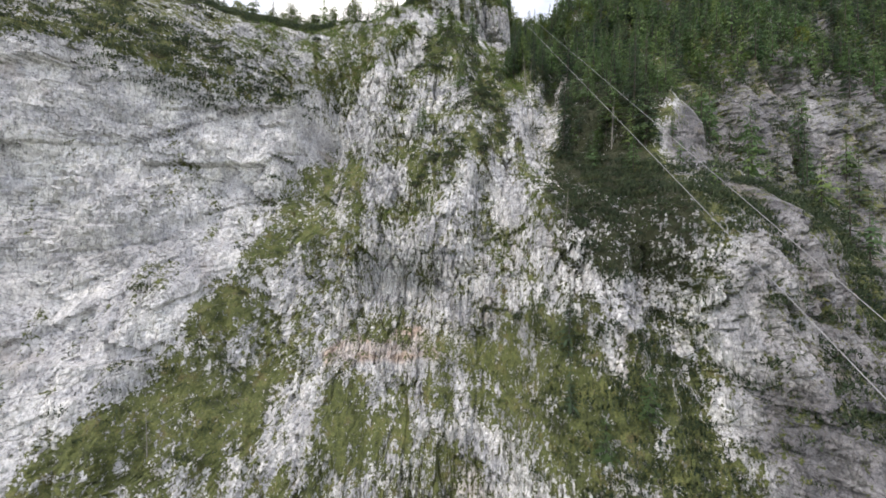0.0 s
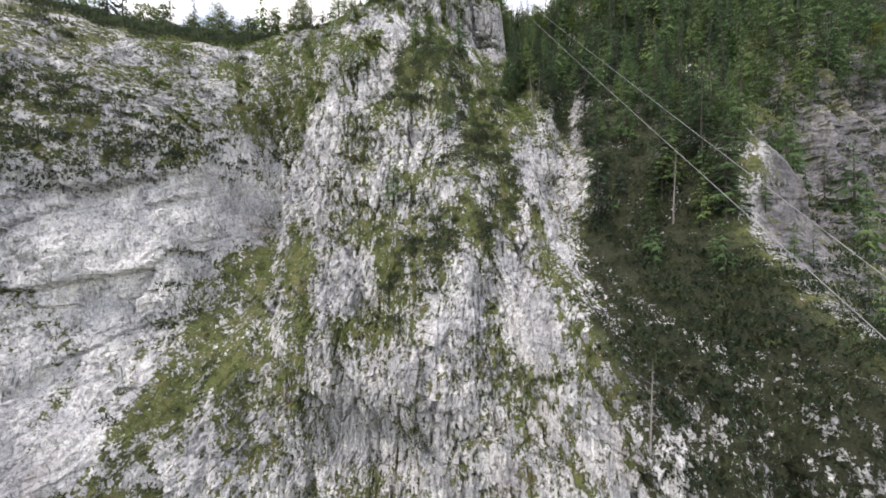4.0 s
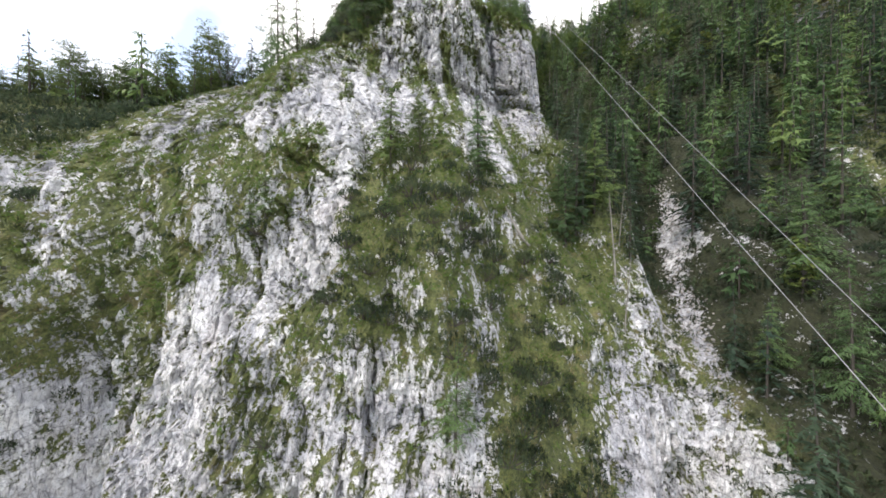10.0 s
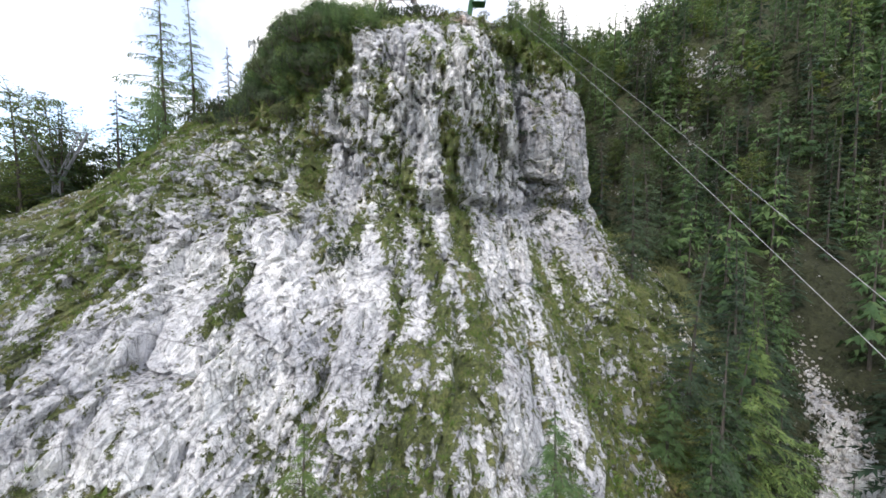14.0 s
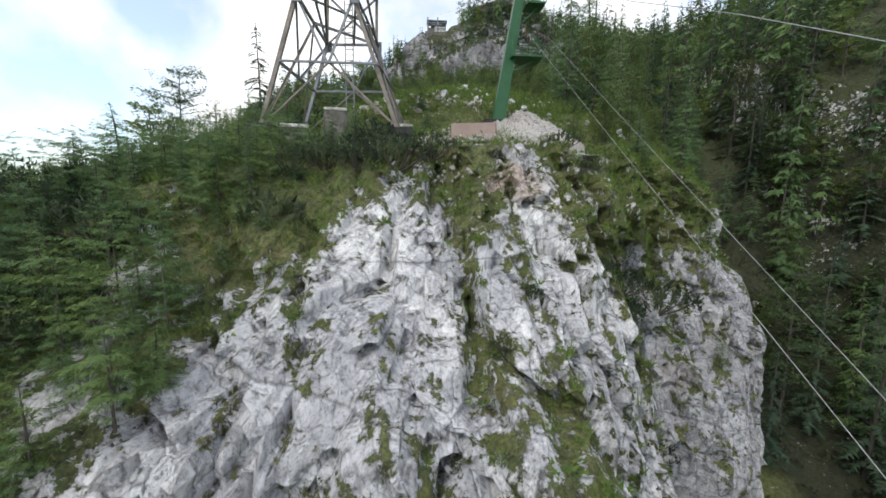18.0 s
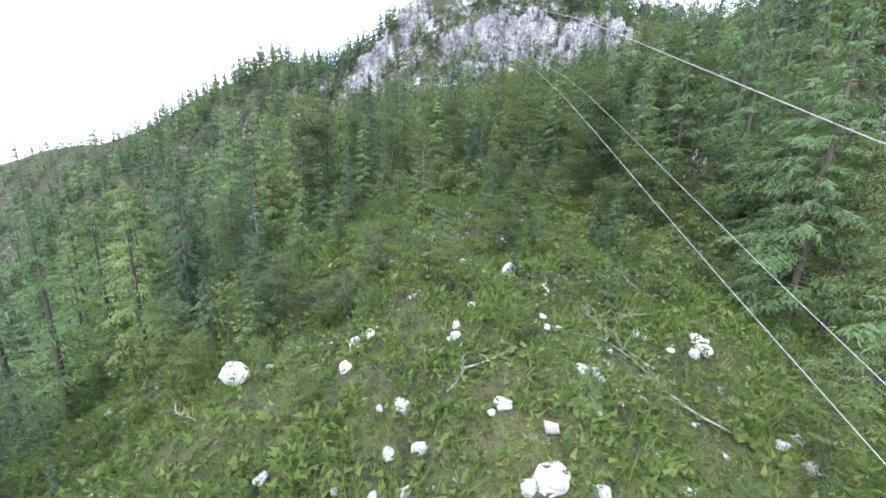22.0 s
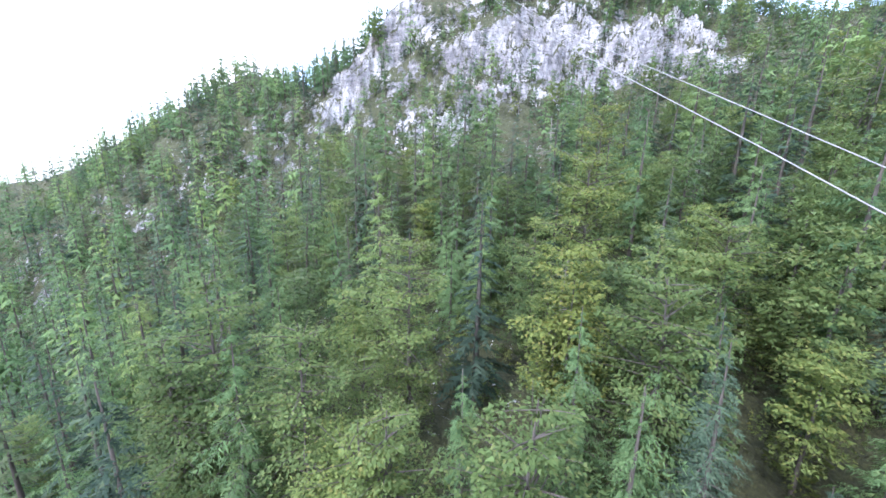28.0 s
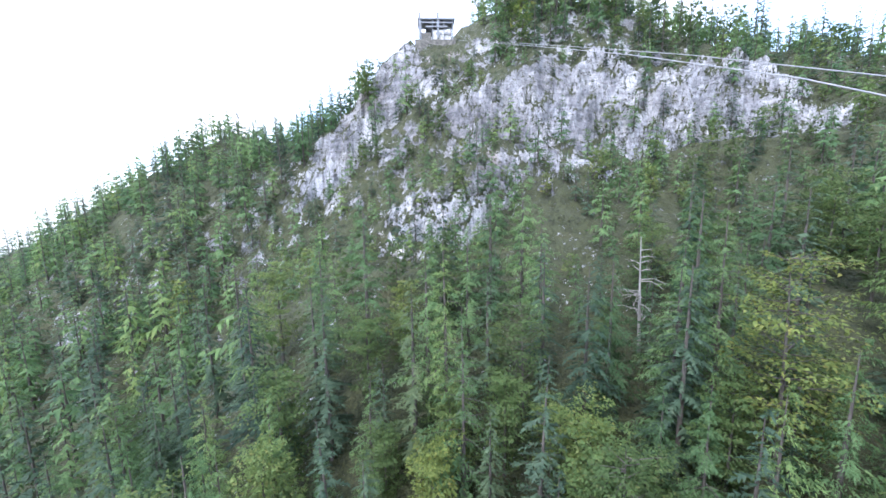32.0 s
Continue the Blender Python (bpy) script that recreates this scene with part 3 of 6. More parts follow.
    mown = np.maximum(mown, smooth(x, 25, 29) * smooth(-x, -60, -54) * smooth(z, -28, -18))
    sx = x + 0.8 * fbm(x / 3, z / 6, x * 0, 2, 5) + 0.18 * z * smooth(-x, 0, 30)
    for size, tall, amp, crack, lean, seed in ((5.2, 2.6, 0.8, 0.7, 1.9, 31), (1.9, 3.6, 0.42, 0.75, 1.3, 37), (0.85, 2.6, 0.24, 0.40, 0.9, 41), (0.5, 1.8, 0.12, 0.16, 0.5, 43)):
        r, inside, face = cells(sx / size, (z + 0.25 * x) / (size * tall), seed)
        weight = (1 - 0.45 * soft) * (1 - 0.72 * mown) * (1 - (0.82 if size < 3 else 0.5) * wall) * (1 - 0.55 * slick * (size < 3))
        if size < 6 and size > 0.7:
            joints = np.maximum(joints, (1 - smooth(inside, 0.02, 0.16)) * (1 - 0.8 * wall) * (1 - 0.7 * slick))
        weight = weight * (1 + 0.7 * smooth(z, 38, 44) * (size < 1.5) * (1 - slick))
        y += weight * (amp * (r - 0.5) * 2 + lean * face + crack * (1 - smooth(inside, 0.0, 0.10)))
    y += (0.16 + 0.10 * mid) * (1 - 0.5 * mown) * fbm(x / 1.3, z / 4.0, y / 3, 4, 51, 0.62)
    z = z + 0.3 * fbm(x / 2.0, z / 2.4, y / 3, 3, 61) * smooth(-np.abs(x), -140, -70) * smooth(1 - k[None, :], 0, 0.03)
    yc = y[:, -1]
    # back: rows by distance from the crest
    g = spaced((0.25, 26, 0.28), (26, 92, 1.3), (92, 115, 0.75), (115, 170, 0.42), (170, 178, 0.75), (178, 320, 4.0))
    g = np.concatenate([g, [330]])
    hold = catmull(list(BACK), list(BACK.values()), xs)
    yb = yc[:, None] + g[None, :]
    fade = smooth(g, 60, 160)[None, :]
    yb = yb * (1 - fade) + fade * (98 + g[None, :])
    xb = np.broadcast_to(xs[:, None], yb.shape).copy()
    zb = np.empty_like(yb)
    for c in range(len(xs)):
        ky = np.concatenate([[min(yc[c], FAR_Y[0] - 6)], FAR_Y])
        kz = np.concatenate([[z[c, -1]], hold[c]])
        if yc[c] > FAR_Y[0] - 6:
            keep = np.array(FAR_Y) > yc[c] + 4
            ky = np.concatenate([[yc[c]], np.array(FAR_Y)[keep]])
            kz = np.concatenate([[z[c, -1]], hold[c][keep]])
        zb[c] = catmull(ky, kz[:, None], yb[c])[:, 0]
    join = smooth(g, 0, 6)[None, :]
    zb += join * (0.45 * fbm(xb / 3.1, yb / 3.1, xb * 0, 4, 71) + 1.5 * fbm(xb / 14, yb / 14, xb * 0, 3, 73) * smooth(yb, 112, 150) + 5 * fbm(xb / 40, yb / 40, xb * 0, 3, 77) * smooth(yb, 150, 200))
    # lower, level ground round the pylon and the mast
    zb -= join * (1.2 * bump_at(xb, yb, 3, 103.8, 5, 3.0) + 1.3 * bump_at(xb, yb, 0.8, 96.8, 3, 2.2) + 1.0 * bump_at(xb, yb, -4, 102.5, 5, 3.5))
    jag = 0.5 * fbm(xb / 2.2, zb / 5, xb * 0, 4, 85, 0.6)
    wob = 4 * fbm(xb / 13, xb * 0, xb * 0, 3, 81) + jag
    wob2 = 3 * fbm(xb / 7, xb * 0 + 9, xb * 0, 3, 83) + jag

    ledge = [1.5 * (cells(xb / (3.2 + 0.9 * k) + 0.35 * fbm(xb / 4, yb / 4, xb * 0, 2, 87 + k), xb * 0 + 7.3 * k, 87 + k)[0] - 0.5) + 0.6 * fbm(xb / 1.7, yb / 3 + 5 * k, xb * 0, 3, 95 + k) for k in range(5)]

    def step(y0, h, span, w=1.2, ease=13):
        # five beds of uneven blocks with narrow ledges between them
        beds = sum(0.2 * smooth(yb, y0 + 1.5 * (k - 2) + ledge[k] - 0.5 * w, y0 + 1.5 * (k - 2) + ledge[k] + 0.5 * w) for k in range(5))
        return h * span * (beds - smooth(yb, y0 - ease, y0 + ease))

    zb += step(243 + wob - 0.6 * (xb - 38).clip(0, 34), 19, smooth(xb, 4, 12) * smooth(-xb, -72, -62))
    zb += step(221 + wob2 + 0.25 * xb, 9, smooth(xb, -8, -2) * smooth(-xb, -22, -14))
    zb += step(230 + wob, 6, smooth(xb, 6, 12) * smooth(-xb, -40, -28), 1.0, 8)
    zb += step(257 + wob2 + 0.5 * (xb + 10), 17, smooth(xb, -28, -18) * smooth(-xb, -6, 2), 1.6, 14)
    zb += step(296 + wob, 9, smooth(xb, -75, -62) * smooth(-xb, 45, 55), 1.5, 12)
    zb += step(303 + wob, 11, smooth(xb, -135, -120) * smooth(-xb, 88, 98), 1.5, 12)
    zb += step(246 + wob, 6, smooth(xb, -72, -66) * smooth(-xb, 52, 60), 1.2, 9)
    far_rough = smooth(yb, 210, 225)
    zb += far_rough * 0.9 * fbm(xb / 2.5, yb / 2.5, zb / 4, 4, 91)
    X, Y, Z = (np.concatenate(v, 1) for v in ((x, xb), (y, yb), (z, zb)))
    return xs, X, Y, Z, x.shape[1], np.concatenate([joints, np.zeros_like(zb)], 1)


xs, GX, GY, GZ, N_FRONT, JOINTS = build_sheet()
pos = np.stack([GX, GY, GZ], -1)
du = np.gradient(pos, axis=0)
dv = np.gradient(pos, axis=1)
nrm = np.cross(du, dv)
nrm /= np.linalg.norm(nrm, axis=-1, keepdims=True) + 1e-9
nrm *= np.where(nrm[..., 2:] + 1e-3 * 0 < -0.6, -1, 1)
UP = np.abs(nrm[..., 2])
is_back = np.zeros(GX.shape, bool)
is_back[:, N_FRONT:] = True


# left border of the wood on the right-hand slope
WOOD = np.where(GZ > -18, np.minimum(24.5 + 0.4 * (GZ + 3), 27.0), 16.0)
WOOD_END = np.interp(GZ, (-40, -30, -5, 15, 30), (36, 38, 43, 56, 64))
IN_WOOD = smooth(GX - WOOD, -1, 3) * smooth(WOOD_END - GX, -1, 3) * ~is_back
GULLY = np.exp(-((GX - 23 - 0.4 * (GZ + 3).clip(0)) / 1.0) ** 2) * smooth(-GZ, -36, -28) * smooth(GZ, 6, 10) * ~is_back


SHOULDER = smooth(-4.4 - 0.8 * (64 - GZ) - GX, -1.0, 1.5) * smooth(GX, -34, -28) * smooth(GZ, 52, 56) * ~is_back
WALL = smooth(np.interp(GZ, EDGE_Z, EDGE_X) - GX, -1, 2) * smooth(-GZ, -2, 3) * ~is_back
WOBBLE = fbm(GX / 3.5, GZ / 5, GY / 9, 3, 105)
GRASSY, SHRUBBY, BARE = (patches(GX, GZ, WOBBLE, *g) * ~is_back for g in ((LEDGES_LOW, LEDGES_MID), (SCRUB_LEFT, SCRUB_MID, SCRUB_RIGHT), (BARE_LOW, BARE_MID, BARE_HIGH)))


def cover():
    """How far turf covers the rock: on gentle ground, on the ledges and in the joints, less on the walls and the rock head."""
    streak = fbm(GX / 2.6 + GZ / 16, GZ / 8, GX * 0, 4, 101)
    patch = fbm(GX / 8, GZ / 8, GY / 8, 3, 103)
    slope = smooth(UP, 0.2, 0.66)
    t = 0.36 + 0.35 * (slope - 0.3) + 0.30 * streak + 0.18 * patch + 0.28 * JOINTS * (1 - 0.5 * smooth(GZ, 36, 42))
    t += (0.27 + 0.16 * smooth(-GZ, 26, 40)) * np.maximum(GRASSY, SHRUBBY) - 0.36 * BARE
    t -= 0.75 * WALL * (1 - 0.5 * smooth(streak, 0.2, 0.6))
    t -= 0.15 * bump_at(GX, GZ, 3, 22, 10, 7)
    t -= 0.32 * smooth(GX - WOOD_END, 0, 4) * smooth(-GZ, -30, -16) * (GX > 20)
    # the wooded right-hand slope, with outcrops lower down
    t += 0.42 * IN_WOOD * smooth(GZ, -26, -16) - 0.9 * GULLY + 0.35 * smooth(GX, 22, 26) * smooth(GZ, 30, 40) * smooth(-GX, -95, -75)
    # the head: bare, grass in its seams and on its right shoulder, brush on its left one
    t -= 0.40 * smooth(GX, -12, -8) * smooth(-GX, -22, -16) * smooth(GZ, 36, 42) * smooth(-GZ, -66, -62)
    t += 0.30 * smooth(GX, 14, 17) * smooth(-GX, -30, -26) * smooth(GZ, 20, 27) * smooth(-GZ, -48, -46)
    t += 1.1 * SHOULDER + 0.3 * smooth(-GX, 9, 13) * smooth(GZ, 38, 46)
    seams = fbm(GX / 1.2 + GZ / 13, GZ / 8, GX * 0, 3, 107)
    t += (0.08 + 0.62 * seams) * smooth(GX, -16, -10) * smooth(-GX, -13, -9) * smooth(GZ, 34, 42)
    t += 0.5 * np.exp(-((GX - 0.2 - 0.05 * (60 - GZ)) / 0.6) ** 2) * smooth(GZ, 56, 59)
    t += 0.45 * smooth(GX, 4.5, 8) * smooth(-GX, -22, -16) * smooth(GZ, 60, 63.5) - 0.45 * bump_at(GX, GZ, 0, 64.2, 4.0, 2.4)
    t = np.where(is_back, 0.92 + 1.0 * (smooth(UP, 0.35, 0.7) - 0.75) + 0.12 * streak + 0.1 * patch + 0.6 * smooth(GX, 13, 17) * smooth(-GY, -205, -190), t)
    t -= 0.55 * bump_at(GX, GY, 3.4, 99.0, 2.6, 2.2) * is_back
    return np.where((GZ < -92) & ~is_back, 0.95, t)


TURF = cover()
# weathered blue-grey rock: the great wall, the hollow face and the far cliffs; on the head's flank and in the gorge it
# also carries painted shade
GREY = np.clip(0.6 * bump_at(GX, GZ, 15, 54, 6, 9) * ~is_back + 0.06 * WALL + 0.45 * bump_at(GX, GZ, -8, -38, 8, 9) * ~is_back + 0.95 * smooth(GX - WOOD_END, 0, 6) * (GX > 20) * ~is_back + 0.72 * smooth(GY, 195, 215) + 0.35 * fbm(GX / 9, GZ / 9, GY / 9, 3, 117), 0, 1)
# darker green-brown ground: the ridge, its right side and the wooded slope
DARK_GROUND = np.clip(np.maximum(smooth(GY, 109, 121), smooth(GX, 14, 20)) * is_back * 0.8 + IN_WOOD * smooth(GZ, -50, -34) * 0.95, 0, 1)


def fast_mesh(name, verts, faces, mats=(), smooth_faces=False):
    """A mesh from arrays of points and of equal-sized faces."""
    me = bpy.data.meshes.new(name)
    verts, faces = np.ascontiguousarray(verts, np.float32), np.ascontiguousarray(faces, np.int32)
    me.vertices.add(len(verts))
    me.vertices.foreach_set("co", verts.ravel())
    me.loops.add(faces.size)
    me.loops.foreach_set("vertex_index", faces.ravel())
    me.polygons.add(len(faces))
    me.polygons.foreach_set("loop_start", np.arange(0, faces.size, faces.shape[1], dtype=np.int32))
    if smooth_faces:
        me.polygons.foreach_set("use_smooth", np.ones(len(faces), bool))
    for mt in mats:
        me.materials.append(mt)
    me.update(calc_edges=True)
    return me


def soft_normals(me, normals):
    """Shades leaves by the roundness of their crown."""
    at = me.attributes.new("custom_normal", "FLOAT_VECTOR", "POINT")
    at.data.foreach_set("vector", np.ascontiguousarray(normals, np.float32).ravel())
    me.update()


def grid_faces(nu, nv):
    i = np.arange(nu * nv).reshape(nu, nv)
    return np.stack([i[:-1, :-1], i[1:, :-1], i[1:, 1:], i[:-1, 1:]], -1).reshape(-1, 4)


# the valley floor closes the sheet at its foot
foot = np.stack([GX[:, :1], np.full_like(GX[:, :1], -900.0), np.full_like(GX[:, :1], -140.0)], -1)
foot[:, 0, 0] *= 3
whole = np.concatenate([foot, pos], 1)
ground_mesh = fast_mesh("ground", whole.reshape(-1, 3), grid_faces(*whole.shape[:2]), [GROUND])
ground_mesh.shade_flat()
RUSTY = patches(GX, GZ, WOBBLE, ((-13.5, -53.5, 9, 2.0), (-9, -50.5, 4, 1.6), (64, -16, 3, 5), (2, 66.2, 1.2, 0.5))) * (0.45 + 0.55 * smooth(fbm(GX / 2.2, GZ / 2.2, GX * 0, 3, 119), -0.2, 0.25)) * ~is_back
for key, values in (("rusty", RUSTY), ("turf", TURF), ("litter", DARK_GROUND), ("grey", GREY)):
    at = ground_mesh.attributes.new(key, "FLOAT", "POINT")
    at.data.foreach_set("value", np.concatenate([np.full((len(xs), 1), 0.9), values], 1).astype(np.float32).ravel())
ground = tagged(new("ground", ground_mesh), "steep limestone mountainside with turf, ribs, gullies and cliffs", "mountain", kind="structure")

# ---- plants ----
def part(name, me, parent=None, label=""):
    ob = new(name, me)
    if parent:
        ob.parent = parent
    return tagged(ob, label)


class Soup:
    """Collects triangles and quads (as quads) with numpy."""

    def __init__(self):
        self.v, self.f, self.n = [], [], 0

    def add(self, verts, faces):
        self.v.append(np.asarray(verts, float))
        self.f.append(np.asarray(faces, int) + self.n)
        self.n += len(verts)

    def tube(self, pts, radii, sides=6):
        pts = np.asarray(pts, float)
        d = np.gradient(pts, axis=0)
        d /= np.linalg.norm(d, axis=1, keepdims=True) + 1e-9
        ref = np.where(np.abs(d[:, 2:]) > 0.9, [[1, 0, 0]], [[0, 0, 1]])
        a = np.cross(d, ref)
        a /= np.linalg.norm(a, axis=1, keepdims=True) + 1e-9
        b = np.cross(d, a)
        w = np.linspace(0, 2 * np.pi, sides, endpoint=False)
        ring = pts[:, None] + np.asarray(radii)[:, None, None] * (np.cos(w)[None, :, None] * a[:, None] + np.sin(w)[None, :, None] * b[:, None])
        i = np.arange(len(pts) * sides).reshape(len(pts), sides)
        j = np.roll(i, -1, axis=1)
        self.add(ring.reshape(-1, 3), np.stack([i[:-1], j[:-1], j[1:], i[1:]], -1).reshape(-1, 4))

    def leaves(self, at, along, side, length, width):
        """Pointed sprays: arrays of points, directions and sizes."""
        at, along, side = (np.asarray(v, float) for v in (at, along, side))
        length, width = np.asarray(length)[:, None], np.asarray(width)[:, None]
        v = np.stack([at + side * width * 0.5, at + along * length, at - side * width * 0.5], 1)
        self.add(v.reshape(-1, 3), np.arange(len(at) * 3).reshape(-1, 3))

    def arrays(self):
        return np.concatenate(self.v), np.concatenate(self.f)

    def mesh(self, name, mat, shape=None):
        v, f = self.arrays()
        me = fast_mesh(name, v, f, [mat])
        if shape:
            n = crown_normals(v, shape)
            me = fast_mesh(name, v, facing(v, f, n), [mat])
            soft_normals(me, n)
        return me


def facing(v, f, n):
    """Turns each leaf so that its front looks the way its crown does."""
    g = np.cross(v[f[:, 1]] - v[f[:, 0]], v[f[:, 2]] - v[f[:, 0]])
    wrong = np.sum(g * n[f[:, 0]], 1) < 0
    f = f.copy()
    f[wrong] = f[wrong][:, [0, 2, 1]]
    return f


def crown_normals(v, shape):
    """Directions that point out of a cone-shaped, ball-shaped or cushion-shaped crown, a little uneven from leaf to leaf."""
    r = np.hypot(v[:, 0], v[:, 1])
    top = v[:, 2].max()
    up = {"cone": 0.7 * r + 0.4, "ball": 0.7 * (v[:, 2] - 0.5 * top) + 0.9 * r + 0.06 * top, "cushion": 0.5 * v[:, 2] + 0.25}[shape]
    n = unit(np.stack([v[:, 0], v[:, 1], up], 1))
    wild = np.random.default_rng(len(v)).normal(0, 0.2, (len(v) // 3 + 1, 3))
    return unit(n + np.repeat(wild, 3, 0)[: len(v)])


def unit(v):
    return v / (np.linalg.norm(v, axis=-1, keepdims=True) + 1e-9)


def conifer(seed, height, spread, droop, tiers, limbs, sprays, bare=0.06, hang=0.3, fan=0.34, wide=0.34, rounded=0.0, rise=0.12, thin=0.0, split=1, loose=0.02, leafy=0.0):
    """Trunk soup and crown soup of a tree; each limb carries a fish-bone of sprays, each spray one or several pointed leaf tufts."""
    rng = np.random.default_rng(seed)
    trunk, crown = Soup(), Soup()
    f = np.linspace(0, 1, 9)
    lean = rng.normal(0, 0.02, 2)
    axis = lambda q: np.array([lean[0] * height * q**2, lean[1] * height * q**2, height * q])
    pts = np.array([axis(q) for q in f])
    pts[0, 2] = -0.8
    trunk.tube(pts, 0.015 + (0.008 * height + 0.03) * (1 - f) ** 0.9, 6)
    turn, up = rng.uniform(0, 6.28), np.array([0, 0, 1.0])
    lump = rng.uniform(0.7, 1.2, 5)

    def tufts_on(p, d, flat, size):
        if split == 1:
            crown.leaves(p, d, unit(np.cross(d, flat)), size, size * wide * rng.uniform(0.8, 1.25, len(p)) + 0.03)
            return
        for k in range(split):
            q = (k + rng.uniform(0.0, 0.6, len(p))) / split
            turned_ = unit(np.cross(d, flat)) * (0.75 if k % 2 else -0.75) * (k < split - 1)
            e = unit(d + turned_ + rng.normal(0, 0.22, (len(p), 3)) - up * 0.2 * hang)
            z = size * (0.62 - 0.25 * k / split) * rng.uniform(0.7, 1.3, len(p))
            crown.leaves(p + d * (size * q)[:, None], e, unit(np.cross(e, flat + rng.normal(0, 0.5, (len(p), 3)))), z, z * wide * rng.uniform(0.8, 1.3, len(p)) + 0.015)

    for w in range(tiers):
        tier = bare + (0.97 - bare) * (w + rng.uniform(0.1, 0.7)) / tiers
        for b in range(limbs + int(rng.integers(-1, 2))):
            h = min(0.97, max(bare, tier + rng.normal(0, loose)))
            k = (h - bare) / (1 - bare)
            cone = (1 - k) ** 0.85 * min(1.0, 0.55 + 2.5 * k)
            ball = np.sin(np.pi * (0.22 + 0.64 * k)) ** 0.7
            turn += 2.4 + rng.normal(0, 0.3)
            if rng.random() < thin:
                continue
            L = spread * height * (cone * (1 - rounded) + ball * rounded + 0.05) * rng.uniform(0.5, 1.2) * lump[int(turn * 0.8) % 5]
            out = np.array([np.cos(turn), np.sin(turn), 0])
            side = np.array([-out[1], out[0], 0])
            lift = rise * rng.uniform(0.2, 1.9)
            curve = lambda q: axis(h) + out * (L * q)[:, None] + up * ((lift * q - droop * q**1.8) * L)[:, None]
            if L > 0.9:
                trunk.tube(curve(np.array([0, 0.5, 0.95])), [0.025 + 0.006 * L, 0.018, 0.006], 3)
            n = max(3, int(sprays * (0.35 + 0.65 * L / (spread * height))))
            q = 0.12 + 0.88 * (np.arange(n) + rng.uniform(0.1, 0.9, n)) / n
            if leafy:
                q = rng.random(n) ** 0.7
                across = L * 0.42 * np.sin(np.pi * (0.12 + 0.8 * q)) * rng.uniform(-1, 1, n)
                p = curve(q) + side * across[:, None] + up * (rng.normal(0, 0.05, n) * L - 0.25 * np.abs(across))[:, None]
                d = unit(out * 0.7 + side * (np.sign(across) * 0.6)[:, None] + rng.normal(0, 0.45, (n, 3)) - up * hang)
                z = leafy * rng.uniform(0.6, 1.5, n)
                crown.leaves(p, d, unit(np.cross(d, unit(up + rng.normal(0, 0.4, (n, 3))))), z, z * wide)
                continue
            sgn = np.where(np.arange(n) % 2, 1.0, -1.0)
            size = L * fan * (0.35 + 0.75 * np.sin(np.pi * np.clip(0.25 + 0.72 * q, 0, 1))) * rng.uniform(0.7, 1.25, n) + 0.12
            d = unit(out * rng.uniform(0.35, 0.9, n)[:, None] + side * (sgn * rng.uniform(0.5, 1.0, n))[:, None] - up * (hang * rng.uniform(0.2, 1.4, n))[:, None])
            tufts_on(curve(q) - d * 0.05 + up * (rng.normal(0, 0.07 * rounded, n) * L)[:, None], d, unit(up + 0.35 * rng.normal(0, 1, (n, 3)) + out * hang), size)
            m = max(2, n // 3)
            d = unit(out * rng.uniform(0.6, 1.0, m)[:, None] + side * rng.normal(0, 0.35, m)[:, None] - up * (droop + hang * rng.uniform(0, 1.5, m))[:, None])
            tufts_on(curve(0.45 + 0.55 * rng.random(m)), d, unit(rng.normal(0, 1, (m, 3))), 0.5 * L * fan * rng.uniform(0.7, 1.5, m) + 0.15)
    top = np.array([axis(0.95)] * 8) + rng.normal(0, 0.05, (8, 3))
    crown.leaves(top, unit(np.array([0, 0, 1.6]) + rng.normal(0, 0.6, (8, 3))), unit(rng.normal(0, 1, (8, 3))), np.full(8, 0.022 * height), np.full(8, 0.006 * height))
    return trunk, crown


def larch(seed, h, fine):
    return conifer(seed, h, (0.21, 0.22, 0.24)[fine], 0.26, *((28, 5, 17), (24, 5, 19), (13, 4, 6))[fine], hang=0.9, fan=(0.23, 0.23, 0.5)[fine], wide=(0.16, 0.23, 0.36)[fine], split=(5, 2, 1)[fine], loose=0.03)


def spruce(seed, h, fine):
    return conifer(seed, h, (0.20, 0.20, 0.22)[fine], 0.40, *((27, 5, 14), (22, 5, 15), (13, 4, 6))[fine], bare=0.04, hang=0.3, fan=(0.25, 0.23, 0.5)[fine], wide=(0.22, 0.30, 0.44)[fine], split=(4, 1, 1)[fine], loose=0.02)


def beech(seed, h, fine):
    return conifer(seed, h, 0.27, 0.12, *((15, 6, 150), (14, 5, 100), (9, 4, 14))[fine], bare=0.14, hang=0.15, wide=0.62, rounded=0.85, rise=0.35, thin=0.06, loose=0.06, leafy=(0.13, 0.165, 0.62)[fine])


